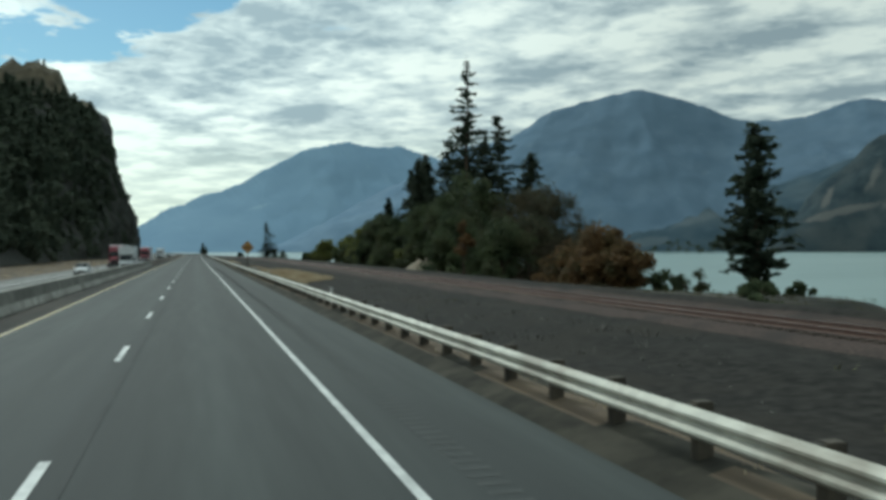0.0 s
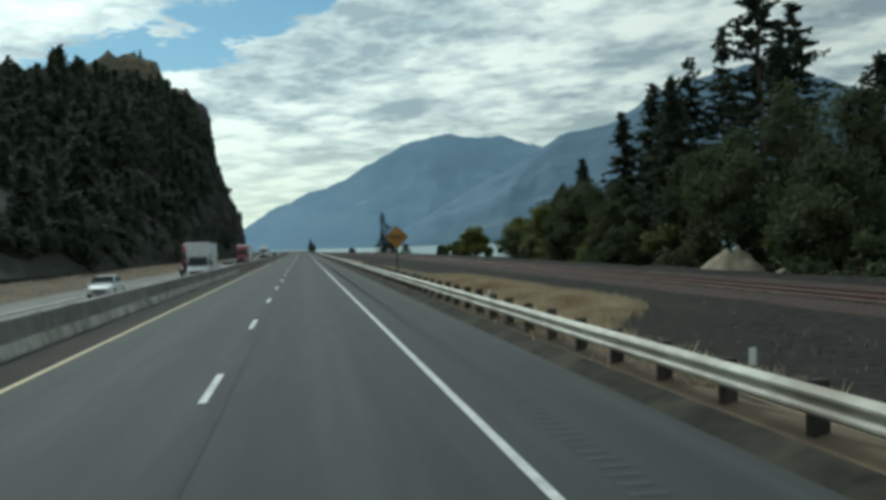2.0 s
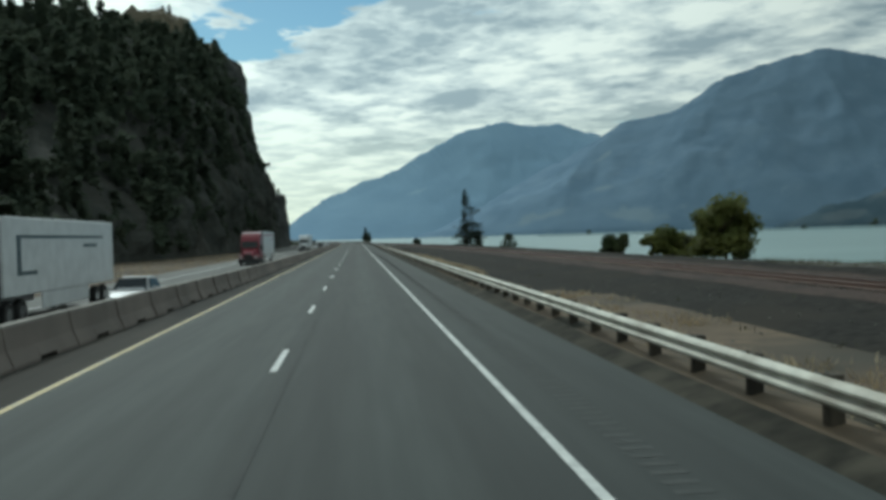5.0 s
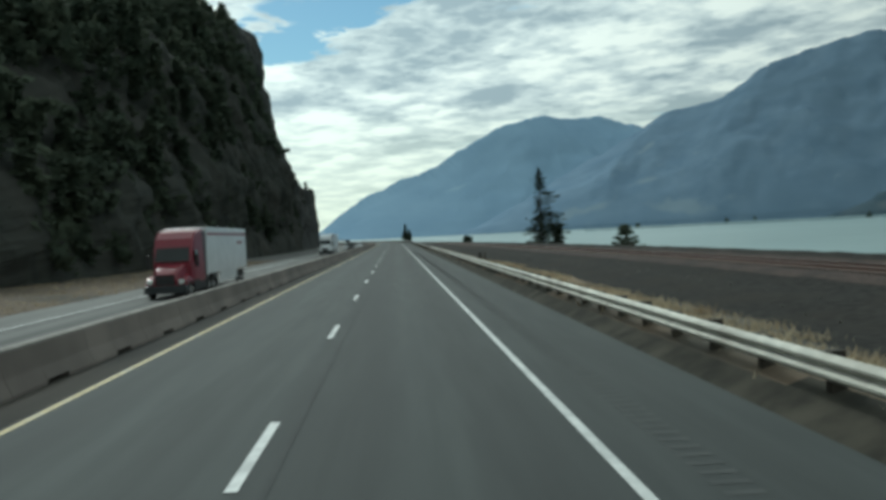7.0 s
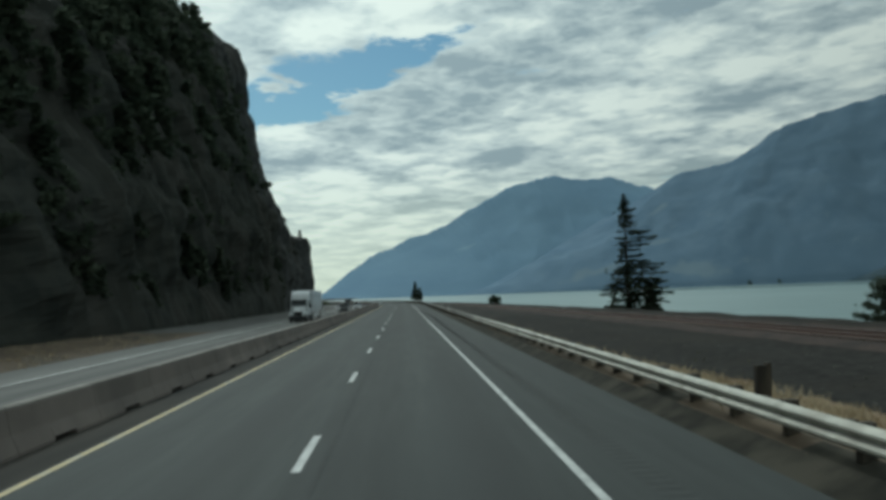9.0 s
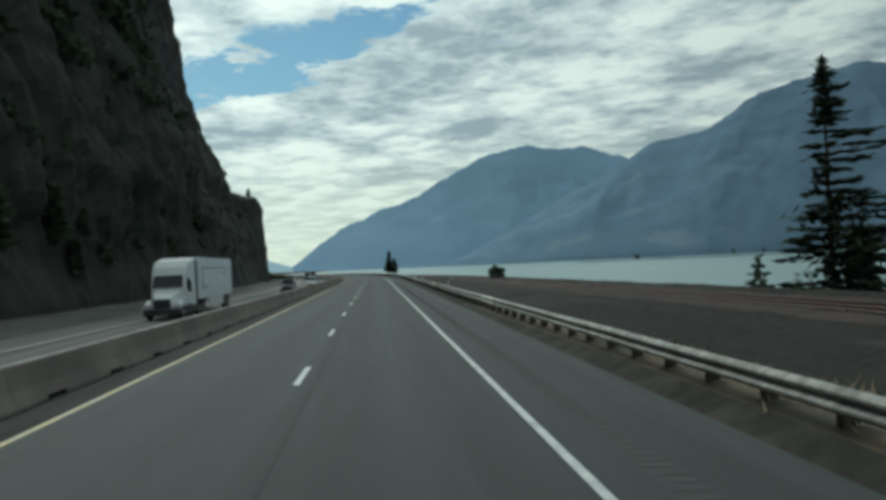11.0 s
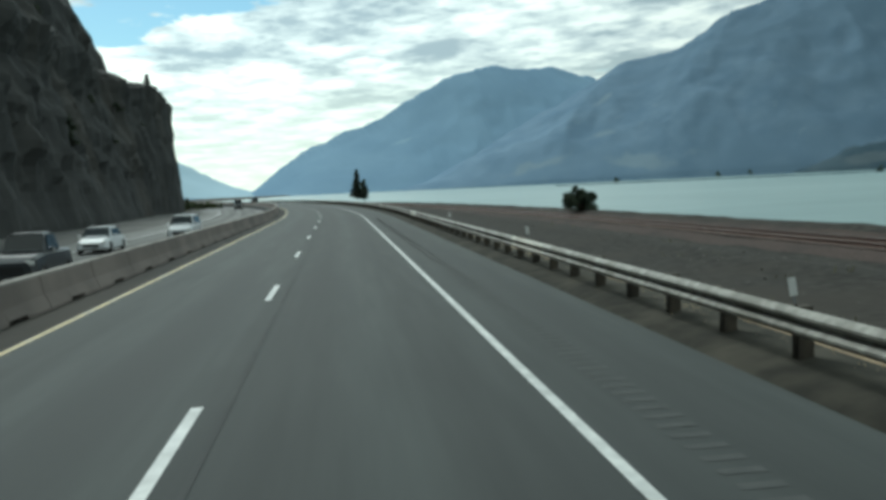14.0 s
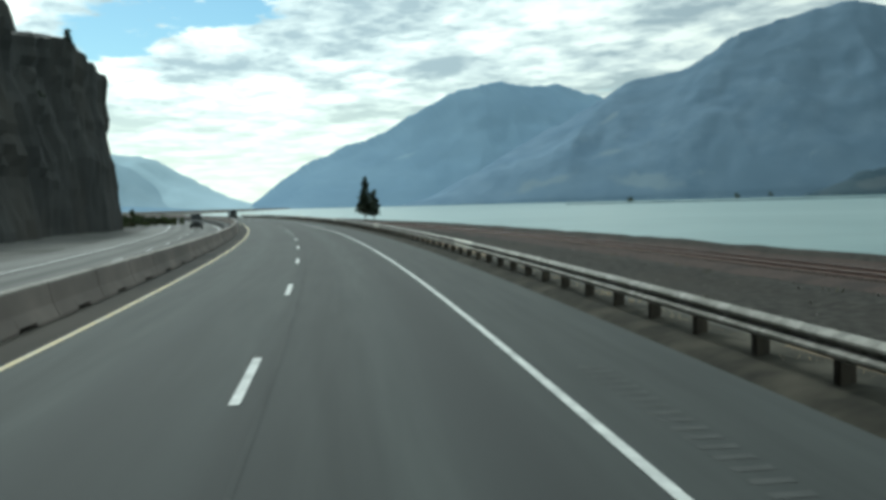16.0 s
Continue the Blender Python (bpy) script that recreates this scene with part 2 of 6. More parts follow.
M = dict(
    ground=material("dry_ground", (0.042, 0.039, 0.032), (0.080, 0.070, 0.052), 0.95, scale=0.9, alt2=(0.034, 0.033, 0.029), scale2=0.12, bump=0.5, bump_scale=6),
    ballast=material("dark_gravel", (0.016, 0.0152, 0.0138), (0.041, 0.0385, 0.0345), 0.97, scale=2.6, detail=9.0, alt2=(0.036, 0.032, 0.027), scale2=0.16, bump=0.9, bump_scale=9, spec=0.1),
    verge=material("gritty_verge_earth", (0.027, 0.026, 0.021), (0.052, 0.048, 0.038), 0.97, scale=2.4, detail=9.0, alt2=(0.078, 0.071, 0.056), scale2=0.8, spec=0.15, bump=0.6, bump_scale=18),
    dirt=material("tan_dirt", (0.20, 0.14, 0.085), (0.30, 0.22, 0.13), 0.95, scale=1.3, alt2=(0.14, 0.10, 0.06), scale2=0.2, bump=0.4),
    pale_earth=material("pale_heaped_earth", (0.32, 0.27, 0.20), (0.44, 0.38, 0.29), 0.95, scale=1.5, alt2=(0.22, 0.18, 0.13), scale2=0.5, bump=0.4),
    stone=material("pale_loose_stone", (0.08, 0.076, 0.068), (0.16, 0.152, 0.136), 0.9, scale=4, island=0.4),
    dull_dirt=material("dull_brown_earth", (0.085, 0.060, 0.039), (0.135, 0.096, 0.060), 0.95, scale=1.1, alt2=(0.05, 0.042, 0.030), scale2=0.15, bump=0.4),
    # darker than the basalt; on the wooded slope and the nearer cliff face
    forest_floor=material("dark_wooded_slope", (0.027, 0.030, 0.0275), (0.044, 0.0455, 0.040), 0.97, scale=0.4, detail=9.0, alt2=(0.045, 0.044, 0.039), scale2=0.08, bump=0.8, bump_scale=1.6, spec=0.1),
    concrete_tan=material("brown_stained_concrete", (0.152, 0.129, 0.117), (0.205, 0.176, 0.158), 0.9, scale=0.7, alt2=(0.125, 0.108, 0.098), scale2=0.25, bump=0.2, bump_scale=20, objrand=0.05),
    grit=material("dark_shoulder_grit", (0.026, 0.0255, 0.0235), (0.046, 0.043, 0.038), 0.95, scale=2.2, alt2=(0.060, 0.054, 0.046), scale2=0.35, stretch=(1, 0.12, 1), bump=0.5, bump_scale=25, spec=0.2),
    # barrier cap: sunlight on the top is put into this paler colour
    cap=material("sunlit_cap_concrete", (0.24, 0.225, 0.205), (0.33, 0.31, 0.285), 0.9, scale=2.0, alt2=(0.19, 0.175, 0.16), scale2=0.5, objrand=0.1),
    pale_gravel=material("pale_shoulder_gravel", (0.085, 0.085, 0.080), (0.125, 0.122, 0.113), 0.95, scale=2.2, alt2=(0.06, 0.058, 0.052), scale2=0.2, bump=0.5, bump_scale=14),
    # paler than the barrier wall; used for footing and cap
    concrete_lip=material("pale_concrete", (0.27, 0.266, 0.245), (0.36, 0.355, 0.33), 0.9, scale=2.5, alt2=(0.17, 0.165, 0.15), scale2=0.8, bump=0.2, bump_scale=20, objrand=0.15),
    asphalt=material("worn_asphalt", (0.0305, 0.0362, 0.0354), (0.042, 0.0487, 0.0472), 0.85, scale=3.5, alt2=(0.0295, 0.0342, 0.0344), scale2=0.5, stretch=(1, 0.06, 1), bump=0.25, bump_scale=60),
    asphalt_old=material("pale_asphalt", (0.125, 0.126, 0.122), (0.165, 0.165, 0.158), 0.9, scale=3.0, alt2=(0.105, 0.105, 0.101), scale2=0.5, stretch=(1, 0.06, 1), bump=0.25, bump_scale=60),
    wheel_band=material("tyre_darkened_asphalt", (0.024, 0.027, 0.027), (0.034, 0.037, 0.036), 0.85, scale=2.5, stretch=(1, 0.05, 1), bump=0.2, bump_scale=60),
    groove=material("milled_asphalt", (0.050, 0.054, 0.053), (0.066, 0.070, 0.068), 0.9, scale=3, spec=0.4),
    seam=material("tar_seam", (0.033, 0.036, 0.036), (0.046, 0.050, 0.049), 0.88, scale=2, stretch=(1, 0.3, 1), spec=0.4),
    white_paint=material("white_road_paint", (0.66, 0.67, 0.65), (0.50, 0.51, 0.50), 0.6, scale=5, alt2=(0.42, 0.43, 0.42), scale2=1.5),
    yellow_paint=material("yellow_road_paint", (0.55, 0.42, 0.16), (0.42, 0.34, 0.16), 0.6, scale=5, alt2=(0.40, 0.36, 0.24), scale2=1.2),
    # barrier wall: shade on the road face is part of this darker tone
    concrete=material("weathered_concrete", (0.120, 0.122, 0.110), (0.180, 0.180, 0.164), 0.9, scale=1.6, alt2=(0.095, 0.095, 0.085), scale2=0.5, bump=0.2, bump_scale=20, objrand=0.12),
    steel=material("galvanised_steel", (0.44, 0.43, 0.375), (0.58, 0.565, 0.49), 0.6, metal=0.1, scale=3, alt2=(0.31, 0.285, 0.235), scale2=0.9, objrand=0.08),
    post_wood=material("dark_treated_wood", (0.035, 0.03, 0.024), (0.07, 0.058, 0.042), 0.9, scale=6, stretch=(1, 1, 0.2), bump=0.3, objrand=0.3),
    rust=material("rusty_rail_steel", (0.10, 0.058, 0.046), (0.15, 0.088, 0.07), 0.6, metal=0.3, scale=5),
    rail_top=material("worn_rail_head", (0.30, 0.24, 0.22), (0.36, 0.30, 0.28), 0.35, metal=0.7, scale=3),
    tie=material("creosoted_tie", (0.055, 0.04, 0.032), (0.11, 0.08, 0.062), 0.9, scale=4, objrand=0.35),
    # dark gravel in a paler tone, used from about s = 375 on
    ballast_pale=material("paler_gravel", (0.026, 0.0245, 0.022), (0.060, 0.056, 0.050), 0.97, scale=2.6, detail=9.0, alt2=(0.050, 0.045, 0.039), scale2=0.16, bump=0.9, bump_scale=9, spec=0.1),
    red_ballast=material("rust_stained_gravel", (0.046, 0.034, 0.030), (0.090, 0.065, 0.057), 0.95, scale=8, alt2=(0.045, 0.036, 0.033), scale2=0.4, bump=0.9, bump_scale=9, spec=0.15),
    basalt=material("dark_basalt", (0.035, 0.037, 0.0375), (0.052, 0.053, 0.052), 0.92, scale=0.22, detail=9.0, alt2=(0.056, 0.053, 0.048), scale2=0.06, bump=0.7, bump_scale=1.1, stretch=(1, 1, 0.4), spec=0.2),
    tan_rock=material("pale_tan_rock", (0.085, 0.072, 0.050), (0.15, 0.125, 0.085), 0.95, scale=0.25, alt2=(0.045, 0.045, 0.032), scale2=0.08, bump=0.7, bump_scale=1.2),
    steel_old=material("weathered_dull_steel", (0.16, 0.156, 0.137), (0.34, 0.33, 0.295), 0.65, metal=0.1, scale=5, detail=9.0, alt2=(0.13, 0.125, 0.10), scale2=1.1, objrand=0.15),
    bark=material("conifer_bark", (0.05, 0.035, 0.026), (0.10, 0.07, 0.05), 0.95, scale=5, stretch=(1, 1, 0.2), bump=0.4),
    needles=material("dark_needles", (0.062, 0.080, 0.060), (0.098, 0.115, 0.082), 0.85, scale=0.3, island=0.12, spec=0.1, trans=0.35),
    pine=material("pine_needles", (0.042, 0.058, 0.042), (0.070, 0.086, 0.058), 0.8, scale=0.4, trans=0.3, island=0.15, spec=0.15),
    leaf_green=material("green_leaves", (0.105, 0.125, 0.036), (0.185, 0.190, 0.055), 0.7, scale=0.5, trans=0.4, island=0.18, spec=0.2),
    leaf_dark=material("dull_green_leaves", (0.050, 0.070, 0.038), (0.092, 0.113, 0.052), 0.75, scale=0.4, alt2=(0.070, 0.074, 0.036), scale2=0.22, trans=0.4, island=0.16, spec=0.15),
    leaf_brown=material("dull_brown_leaves", (0.056, 0.050, 0.031), (0.098, 0.080, 0.045), 0.75, scale=0.4, alt2=(0.052, 0.060, 0.034), scale2=0.25, trans=0.4, island=0.16, spec=0.15),
    leaf_rust=material("rusty_autumn_leaves", (0.105, 0.066, 0.032), (0.175, 0.102, 0.044), 0.75, scale=0.5, alt2=(0.085, 0.080, 0.038), scale2=0.4, trans=0.4, island=0.2, spec=0.15),
    straw=material("dry_straw_grass", (0.37, 0.30, 0.20), (0.52, 0.44, 0.31), 0.9, scale=0.8, alt2=(0.30, 0.225, 0.14), scale2=0.35, island=0.2, spec=0.1, trans=0.35),
    weed=material("dull_weeds", (0.07, 0.072, 0.034), (0.12, 0.11, 0.05), 0.85, scale=0.8, island=0.3),
    water=material("river_water", (0.172, 0.258, 0.252), (0.232, 0.328, 0.318), 0.3, scale=0.06, detail=10.0, alt2=(0.25, 0.345, 0.335), scale2=0.008, bump=0.35, bump_scale=0.25, stretch=(0.45, 1, 1)),
    # haze is mixed into the ranges' base colours: bluer and paler farther off
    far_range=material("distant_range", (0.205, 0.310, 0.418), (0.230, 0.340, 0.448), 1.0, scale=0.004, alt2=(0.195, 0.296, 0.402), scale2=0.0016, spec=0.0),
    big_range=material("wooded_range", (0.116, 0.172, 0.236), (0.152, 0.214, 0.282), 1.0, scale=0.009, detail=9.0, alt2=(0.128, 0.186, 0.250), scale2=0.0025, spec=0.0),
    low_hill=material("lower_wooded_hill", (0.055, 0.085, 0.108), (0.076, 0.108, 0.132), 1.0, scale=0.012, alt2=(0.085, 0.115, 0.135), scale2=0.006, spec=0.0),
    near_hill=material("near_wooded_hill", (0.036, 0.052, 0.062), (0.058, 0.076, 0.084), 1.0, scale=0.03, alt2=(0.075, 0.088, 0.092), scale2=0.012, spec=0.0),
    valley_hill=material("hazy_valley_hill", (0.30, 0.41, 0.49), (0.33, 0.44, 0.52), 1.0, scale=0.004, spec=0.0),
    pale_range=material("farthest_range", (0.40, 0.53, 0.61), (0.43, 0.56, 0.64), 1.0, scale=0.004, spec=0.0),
)


def paint(name, col, rough=0.3, metal=0.0):
    return material(name, col, tuple(c * 0.85 for c in col), rough, metal, scale=1.5)


M.update(
    red_paint=paint("dark_red_paint", (0.20, 0.018, 0.034)), white_body=paint("white_body_paint", (0.68, 0.70, 0.72)), silver=paint("silver_paint", (0.45, 0.46, 0.47), 0.3, 0.4),
    dark_paint=paint("dark_grey_paint", (0.03, 0.034, 0.038)), grey_paint=paint("grey_paint", (0.22, 0.23, 0.24)), rubber=material("tyre_rubber", (0.014, 0.014, 0.014), (0.03, 0.03, 0.03), 0.85, scale=8),
    chrome=paint("bright_metal", (0.55, 0.56, 0.57), 0.2, 0.9), black=paint("black_trim", (0.012, 0.012, 0.013), 0.5), lamp=paint("lamp_glass", (0.75, 0.76, 0.74), 0.1),
    glass=material("dark_window_glass", (0.012, 0.016, 0.018), (0.02, 0.025, 0.028), 0.08, scale=0.5, spec=0.35), teal=paint("dark_teal_print", (0.05, 0.085, 0.10)), red_print=paint("dull_red_print", (0.22, 0.03, 0.04)),
    sign_yellow=material("faded_yellow_sign_face", (0.33, 0.16, 0.028), (0.40, 0.205, 0.04), 0.5, scale=2.5, alt2=(0.27, 0.13, 0.03), scale2=1.2), sign_black=paint("black_legend", (0.03, 0.014, 0.006), 0.6),
    grille=paint("dull_grille", (0.10, 0.10, 0.105), 0.4, 0.5), delineator=paint("white_plastic", (0.7, 0.71, 0.7), 0.5),
)


def haze_towards(mat, x0, x1, gain):
    """Haze painted into the base colour: the slope is paler at x0 than at x1."""
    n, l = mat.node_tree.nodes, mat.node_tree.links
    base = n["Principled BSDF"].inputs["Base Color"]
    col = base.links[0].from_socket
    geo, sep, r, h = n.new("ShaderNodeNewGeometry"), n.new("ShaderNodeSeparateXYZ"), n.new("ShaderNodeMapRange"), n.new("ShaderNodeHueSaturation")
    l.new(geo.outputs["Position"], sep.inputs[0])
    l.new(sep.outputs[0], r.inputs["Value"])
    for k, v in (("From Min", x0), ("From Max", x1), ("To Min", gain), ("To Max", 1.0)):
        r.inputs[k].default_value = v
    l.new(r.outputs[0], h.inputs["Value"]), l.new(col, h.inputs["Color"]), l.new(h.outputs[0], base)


# the big range's far end fades into painted haze
haze_towards(M["big_range"], 450.0, 1700.0, 1.42)


def clearings(mat, colour):
    """Bare ground shows where the mesh says that the wood is open, with a ragged edge."""
    n, l = mat.node_tree.nodes, mat.node_tree.links
    base = n["Principled BSDF"].inputs["Base Color"]
    col = base.links[0].from_socket
    at, geo, t, add, r, mix = (n.new("ShaderNode" + k) for k in ("Attribute", "NewGeometry", "TexNoise", "Math", "MapRange", "MixRGB"))
    at.attribute_name = "open_ground"
    t.inputs["Scale"].default_value, t.inputs["Detail"].default_value = 0.02, 6
    l.new(geo.outputs["Position"], t.inputs["Vector"])
    add.operation, add.inputs[1].default_value = "MULTIPLY_ADD", 1.5
    l.new(t.outputs["Fac"], add.inputs[0]), l.new(at.outputs["Fac"], add.inputs[2])
    for k, v in (("From Min", 0.95), ("From Max", 1.35), ("To Max", 0.6)):
        r.inputs[k].default_value = v
    l.new(add.outputs[0], r.inputs["Value"])
    mix.inputs[2].default_value = (*colour, 1)
    l.new(r.outputs[0], mix.inputs[0]), l.new(col, mix.inputs[1]), l.new(mix.outputs[0], base)


# clearing colours carry the same painted blue haze
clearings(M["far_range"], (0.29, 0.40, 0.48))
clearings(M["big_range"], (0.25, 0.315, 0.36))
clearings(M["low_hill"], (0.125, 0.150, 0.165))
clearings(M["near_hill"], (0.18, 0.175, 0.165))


def lane_wear(mat, stops):
    """Multiply a road material by tyre and oil wear across the lanes: stops of (share of the width, value)."""
    n, l = mat.node_tree.nodes, mat.node_tree.links
    p = n["Principled BSDF"]
    old = p.inputs["Base Color"].links[0].from_socket
    uv, sep, ramp, mul = n.new("ShaderNodeUVMap"), n.new("ShaderNodeSeparateXYZ"), n.new("ShaderNodeValToRGB"), n.new("ShaderNodeMixRGB")
    uv.uv_map = "across"
    wob, add = n.new("ShaderNodeTexNoise"), n.new("ShaderNodeMath")
    wob.inputs["Scale"].default_value = 0.35
    geo = n.new("ShaderNodeNewGeometry")
    l.new(geo.outputs["Position"], wob.inputs["Vector"])
    add.operation, add.inputs[1].default_value = "MULTIPLY_ADD", 0.03
    l.new(wob.outputs["Fac"], add.inputs[0])
    l.new(uv.outputs[0], sep.inputs[0])
    l.new(sep.outputs[0], add.inputs[2])
    l.new(add.outputs[0], ramp.inputs[0])
    ramp.color_ramp.interpolation = "EASE"
    els = ramp.color_ramp.elements
    while len(els) < len(stops):
        els.new(0.5)
    for e, (q, val) in zip(els, stops):
        e.position, e.color = q, (val, val * 1.005, val * 1.0, 1)
    mul.blend_type, mul.inputs[0].default_value = "MULTIPLY", 1.0
    l.new(old, mul.inputs[1])
    l.new(ramp.outputs[0], mul.inputs[2])
    l.new(mul.outputs[0], p.inputs["Base Color"])


lane_wear(M["asphalt"], [(0.0, 0.7), (0.15, 0.85), (0.175, 1.15), (0.235, 0.95), (0.31, 1.22), (0.39, 0.95), (0.47, 1.1), (0.50, 0.78), (0.585, 0.74), (0.655, 1.1), (0.74, 0.74), (0.80, 0.88), (0.86, 0.84), (0.94, 0.82), (1.0, 1.15)])
lane_wear(M["asphalt_old"], [(0.0, 1.15), (0.28, 1.2), (0.34, 0.68), (0.44, 1.1), (0.52, 0.68), (0.61, 1.1), (0.69, 0.72), (0.78, 1.1), (0.86, 0.75), (1.0, 1.0)])


# ---- building helpers ----
BEND_S, BEND_K = 456.0, 1.3e-3


def bend(s):
    """Sideways shift of the road at distance s along it: straight, then a long left-hand curve."""
    if s < BEND_S:
        return 0.0
    d = min(s - BEND_S, 420.0)
    return -BEND_K * d * d / 2 - BEND_K * 420.0 * max(0.0, min(s - BEND_S - 420.0, 400.0)) * 0.5


def P(u, s, z):
    return (u + bend(s), s, z)


def heading(s):
    return math.degrees(math.atan2(-(bend(s + 1) - bend(s - 1)), 2.0))


def mesh(name, verts, faces, mat, smooth=False):
    me = bpy.data.meshes.new(name)
    me.from_pydata([tuple(v) for v in verts], [], [tuple(f) for f in faces])
    me.materials.append(mat)
    if smooth:
        me.polygons.foreach_set("use_smooth", [True] * len(me.polygons))
    me.update()
    return me


def setting(name, me, label="", category=""):
    return tagged(new(name, me), label, category, kind="structure")


def piece(name, me, parent, label="", m=None):
    ob = new(name, me)
    ob.parent = parent
    if m is not None:
        ob.matrix_basis = m
    return tagged(ob, label)


def from_bm(name, bm, mat, smooth=False):
    me = bpy.data.meshes.new(name)
    bm.to_mesh(me)
    bm.free()
    me.materials.append(mat)
    if smooth:
        me.polygons.foreach_set("use_smooth", [True] * len(me.polygons))
    return me


def thing(name, label, category, m=None, group=""):
    ob = new(name)
    ob.empty_display_size = 0.3
    if m is not None:
        ob.matrix_basis = m
    return tagged(ob, label, category, group)


def sweep(profile, stations, closed=True, caps=False):
    """Sweep a (u, z) profile along the road stations. Returns verts and faces."""
    n, v, f = len(profile), [], []
    for s in stations:
        v += [P(u, s, z) for u, z in profile]
    for i in range(len(stations) - 1):
        for j in range(n if closed else n - 1):
            a, b = i * n + j, i * n + (j + 1) % n
            f.append((a, b, b + n, a + n))
    if caps:
        f.append(tuple(range(n))), f.append(tuple(range(len(v) - 1, len(v) - n - 1, -1)))
    return v, f


def box_bm(bm, x0, y0, z0, x1, y1, z1, bevel=0.0):
    r = bmesh.ops.create_cube(bm, size=1.0, matrix=Matrix.Translation(((x0 + x1) / 2, (y0 + y1) / 2, (z0 + z1) / 2)) @ Matrix.Diagonal((x1 - x0, y1 - y0, z1 - z0, 1)))
    if bevel:
        es = list({e for v in r["verts"] for e in v.link_edges})
        bmesh.ops.bevel(bm, geom=es, offset=bevel, segments=2, affect="EDGES", profile=0.6)


def box_mesh(name, mat, *b, bevel=0.02):
    bm = bmesh.new()
    box_bm(bm, *b, bevel)
    return from_bm(name, bm, mat)


def fbm(x, y, z, octaves=4):
    return noise.fractal(Vector((x, y, z)), 0.9, 2.1, octaves)


def smoothstep(a, b, x):
    t = max(0.0, min(1.0, (x - a) / (b - a)))
    return t * t * (3 - 2 * t)


# ---- the ground, one sheet ----
def shore(s):
    """How far right of the road the river bank lies."""
    w = 36.0 - 7.0 * (1 - smoothstep(48, 58, s)) + 26.0 * smoothstep(90, 120, s) * (1 - smoothstep(205, 250, s))
    return w + 20.0 * smoothstep(46, 56, s) * (1 - smoothstep(66, 82, s))


WATER_Z = -4.0
PROFILE = [(-34, 0.1), (-30, -0.3), (-24, -0.55), (-19.4, -0.62), (-18.7, -0.72), (-7.5, -0.72), (-7.0, -0.12), (4.3, -0.10), (4.6, 0.03), (5.2, 0.14), (6.2, 0.06), (7.5, -0.40), (9.5, -0.85),
           (12.5, -0.80), (15.5, -0.42), (17.6, 0.08), (18.2, 0.25), (22.4, 0.25), (23.3, 0.45), (24.0, 0.70), (24.9, 0.60), (26.5, 0.1)]


def rail_drop(s):
    """How far the railway lies below its full height; it sinks beside the bend."""
    pts = ((-200, -0.63), (60, -0.63), (160, -0.45), (255, -0.39), (330, -0.62), (400, -0.94), (430, -1.09), (455, -1.18), (490, -1.31), (900, -1.35))
    for (a, p), (b, q) in zip(pts, pts[1:]):
        if s <= b:
            return p + (q - p) * max(0.0, s - a) / (b - a)
    return pts[-1][1]


def ground_z(u, s):
    if u > 14.0:
        return flat_ground_z(u, s) + rail_drop(s) * smoothstep(14.0, 17.6, u) * (1 - smoothstep(30.0, 60.0, u))
    return flat_ground_z(u, s)


def berm(u, s):
    """Earth and weeds banked up under the guardrail, as far as the last straight."""
    return (0.05 + 0.10 * smoothstep(170, 200, s)) * math.exp(-((u - 5.15) / 0.42) ** 2) * (1 - smoothstep(318, 345, s)) if 4.3 < u < 6.6 else 0.0


def flat_ground_z(u, s):
    if u <= -34:
        return 0.1
    hump = 0.55 * math.exp(-((u - 11.2) / 2.2) ** 2) * smoothstep(80, 92, s) * (1 - smoothstep(116, 140, s)) if 5 < u < 18 else 0.0
    if u >= 26.5:
        w = shore(s)
        a = 0.1 - 1.6 * smoothstep(26.5, w - 4, u)
        return a + (-7.0 - a) * smoothstep(w - 5, w + 7, u) - 5.0 * smoothstep(w + 7, w + 400, u)
    for (u0, z0), (u1, z1) in zip(PROFILE, PROFILE[1:]):
        if u <= u1:
            return z0 + (z1 - z0) * (u - u0) / (u1 - u0) + hump + berm(u, s)
    return 0.0


def grass_edge(s):
    """Outer edge of the dry grass behind the guardrail; inside it the gravel begins."""
    e = 7.4 + 6.0 * smoothstep(76, 91, s) * (1 - smoothstep(112, 140, s)) + 5.0 * smoothstep(116, 136, s) * (1 - smoothstep(174, 196, s))
    e += 3.2 * smoothstep(192, 210, s) * (1 - smoothstep(275, 310, s)) - 1.0 * smoothstep(330, 350, s)
    return e + 0.8 * fbm(s * 0.05, 3.0, 0.0)


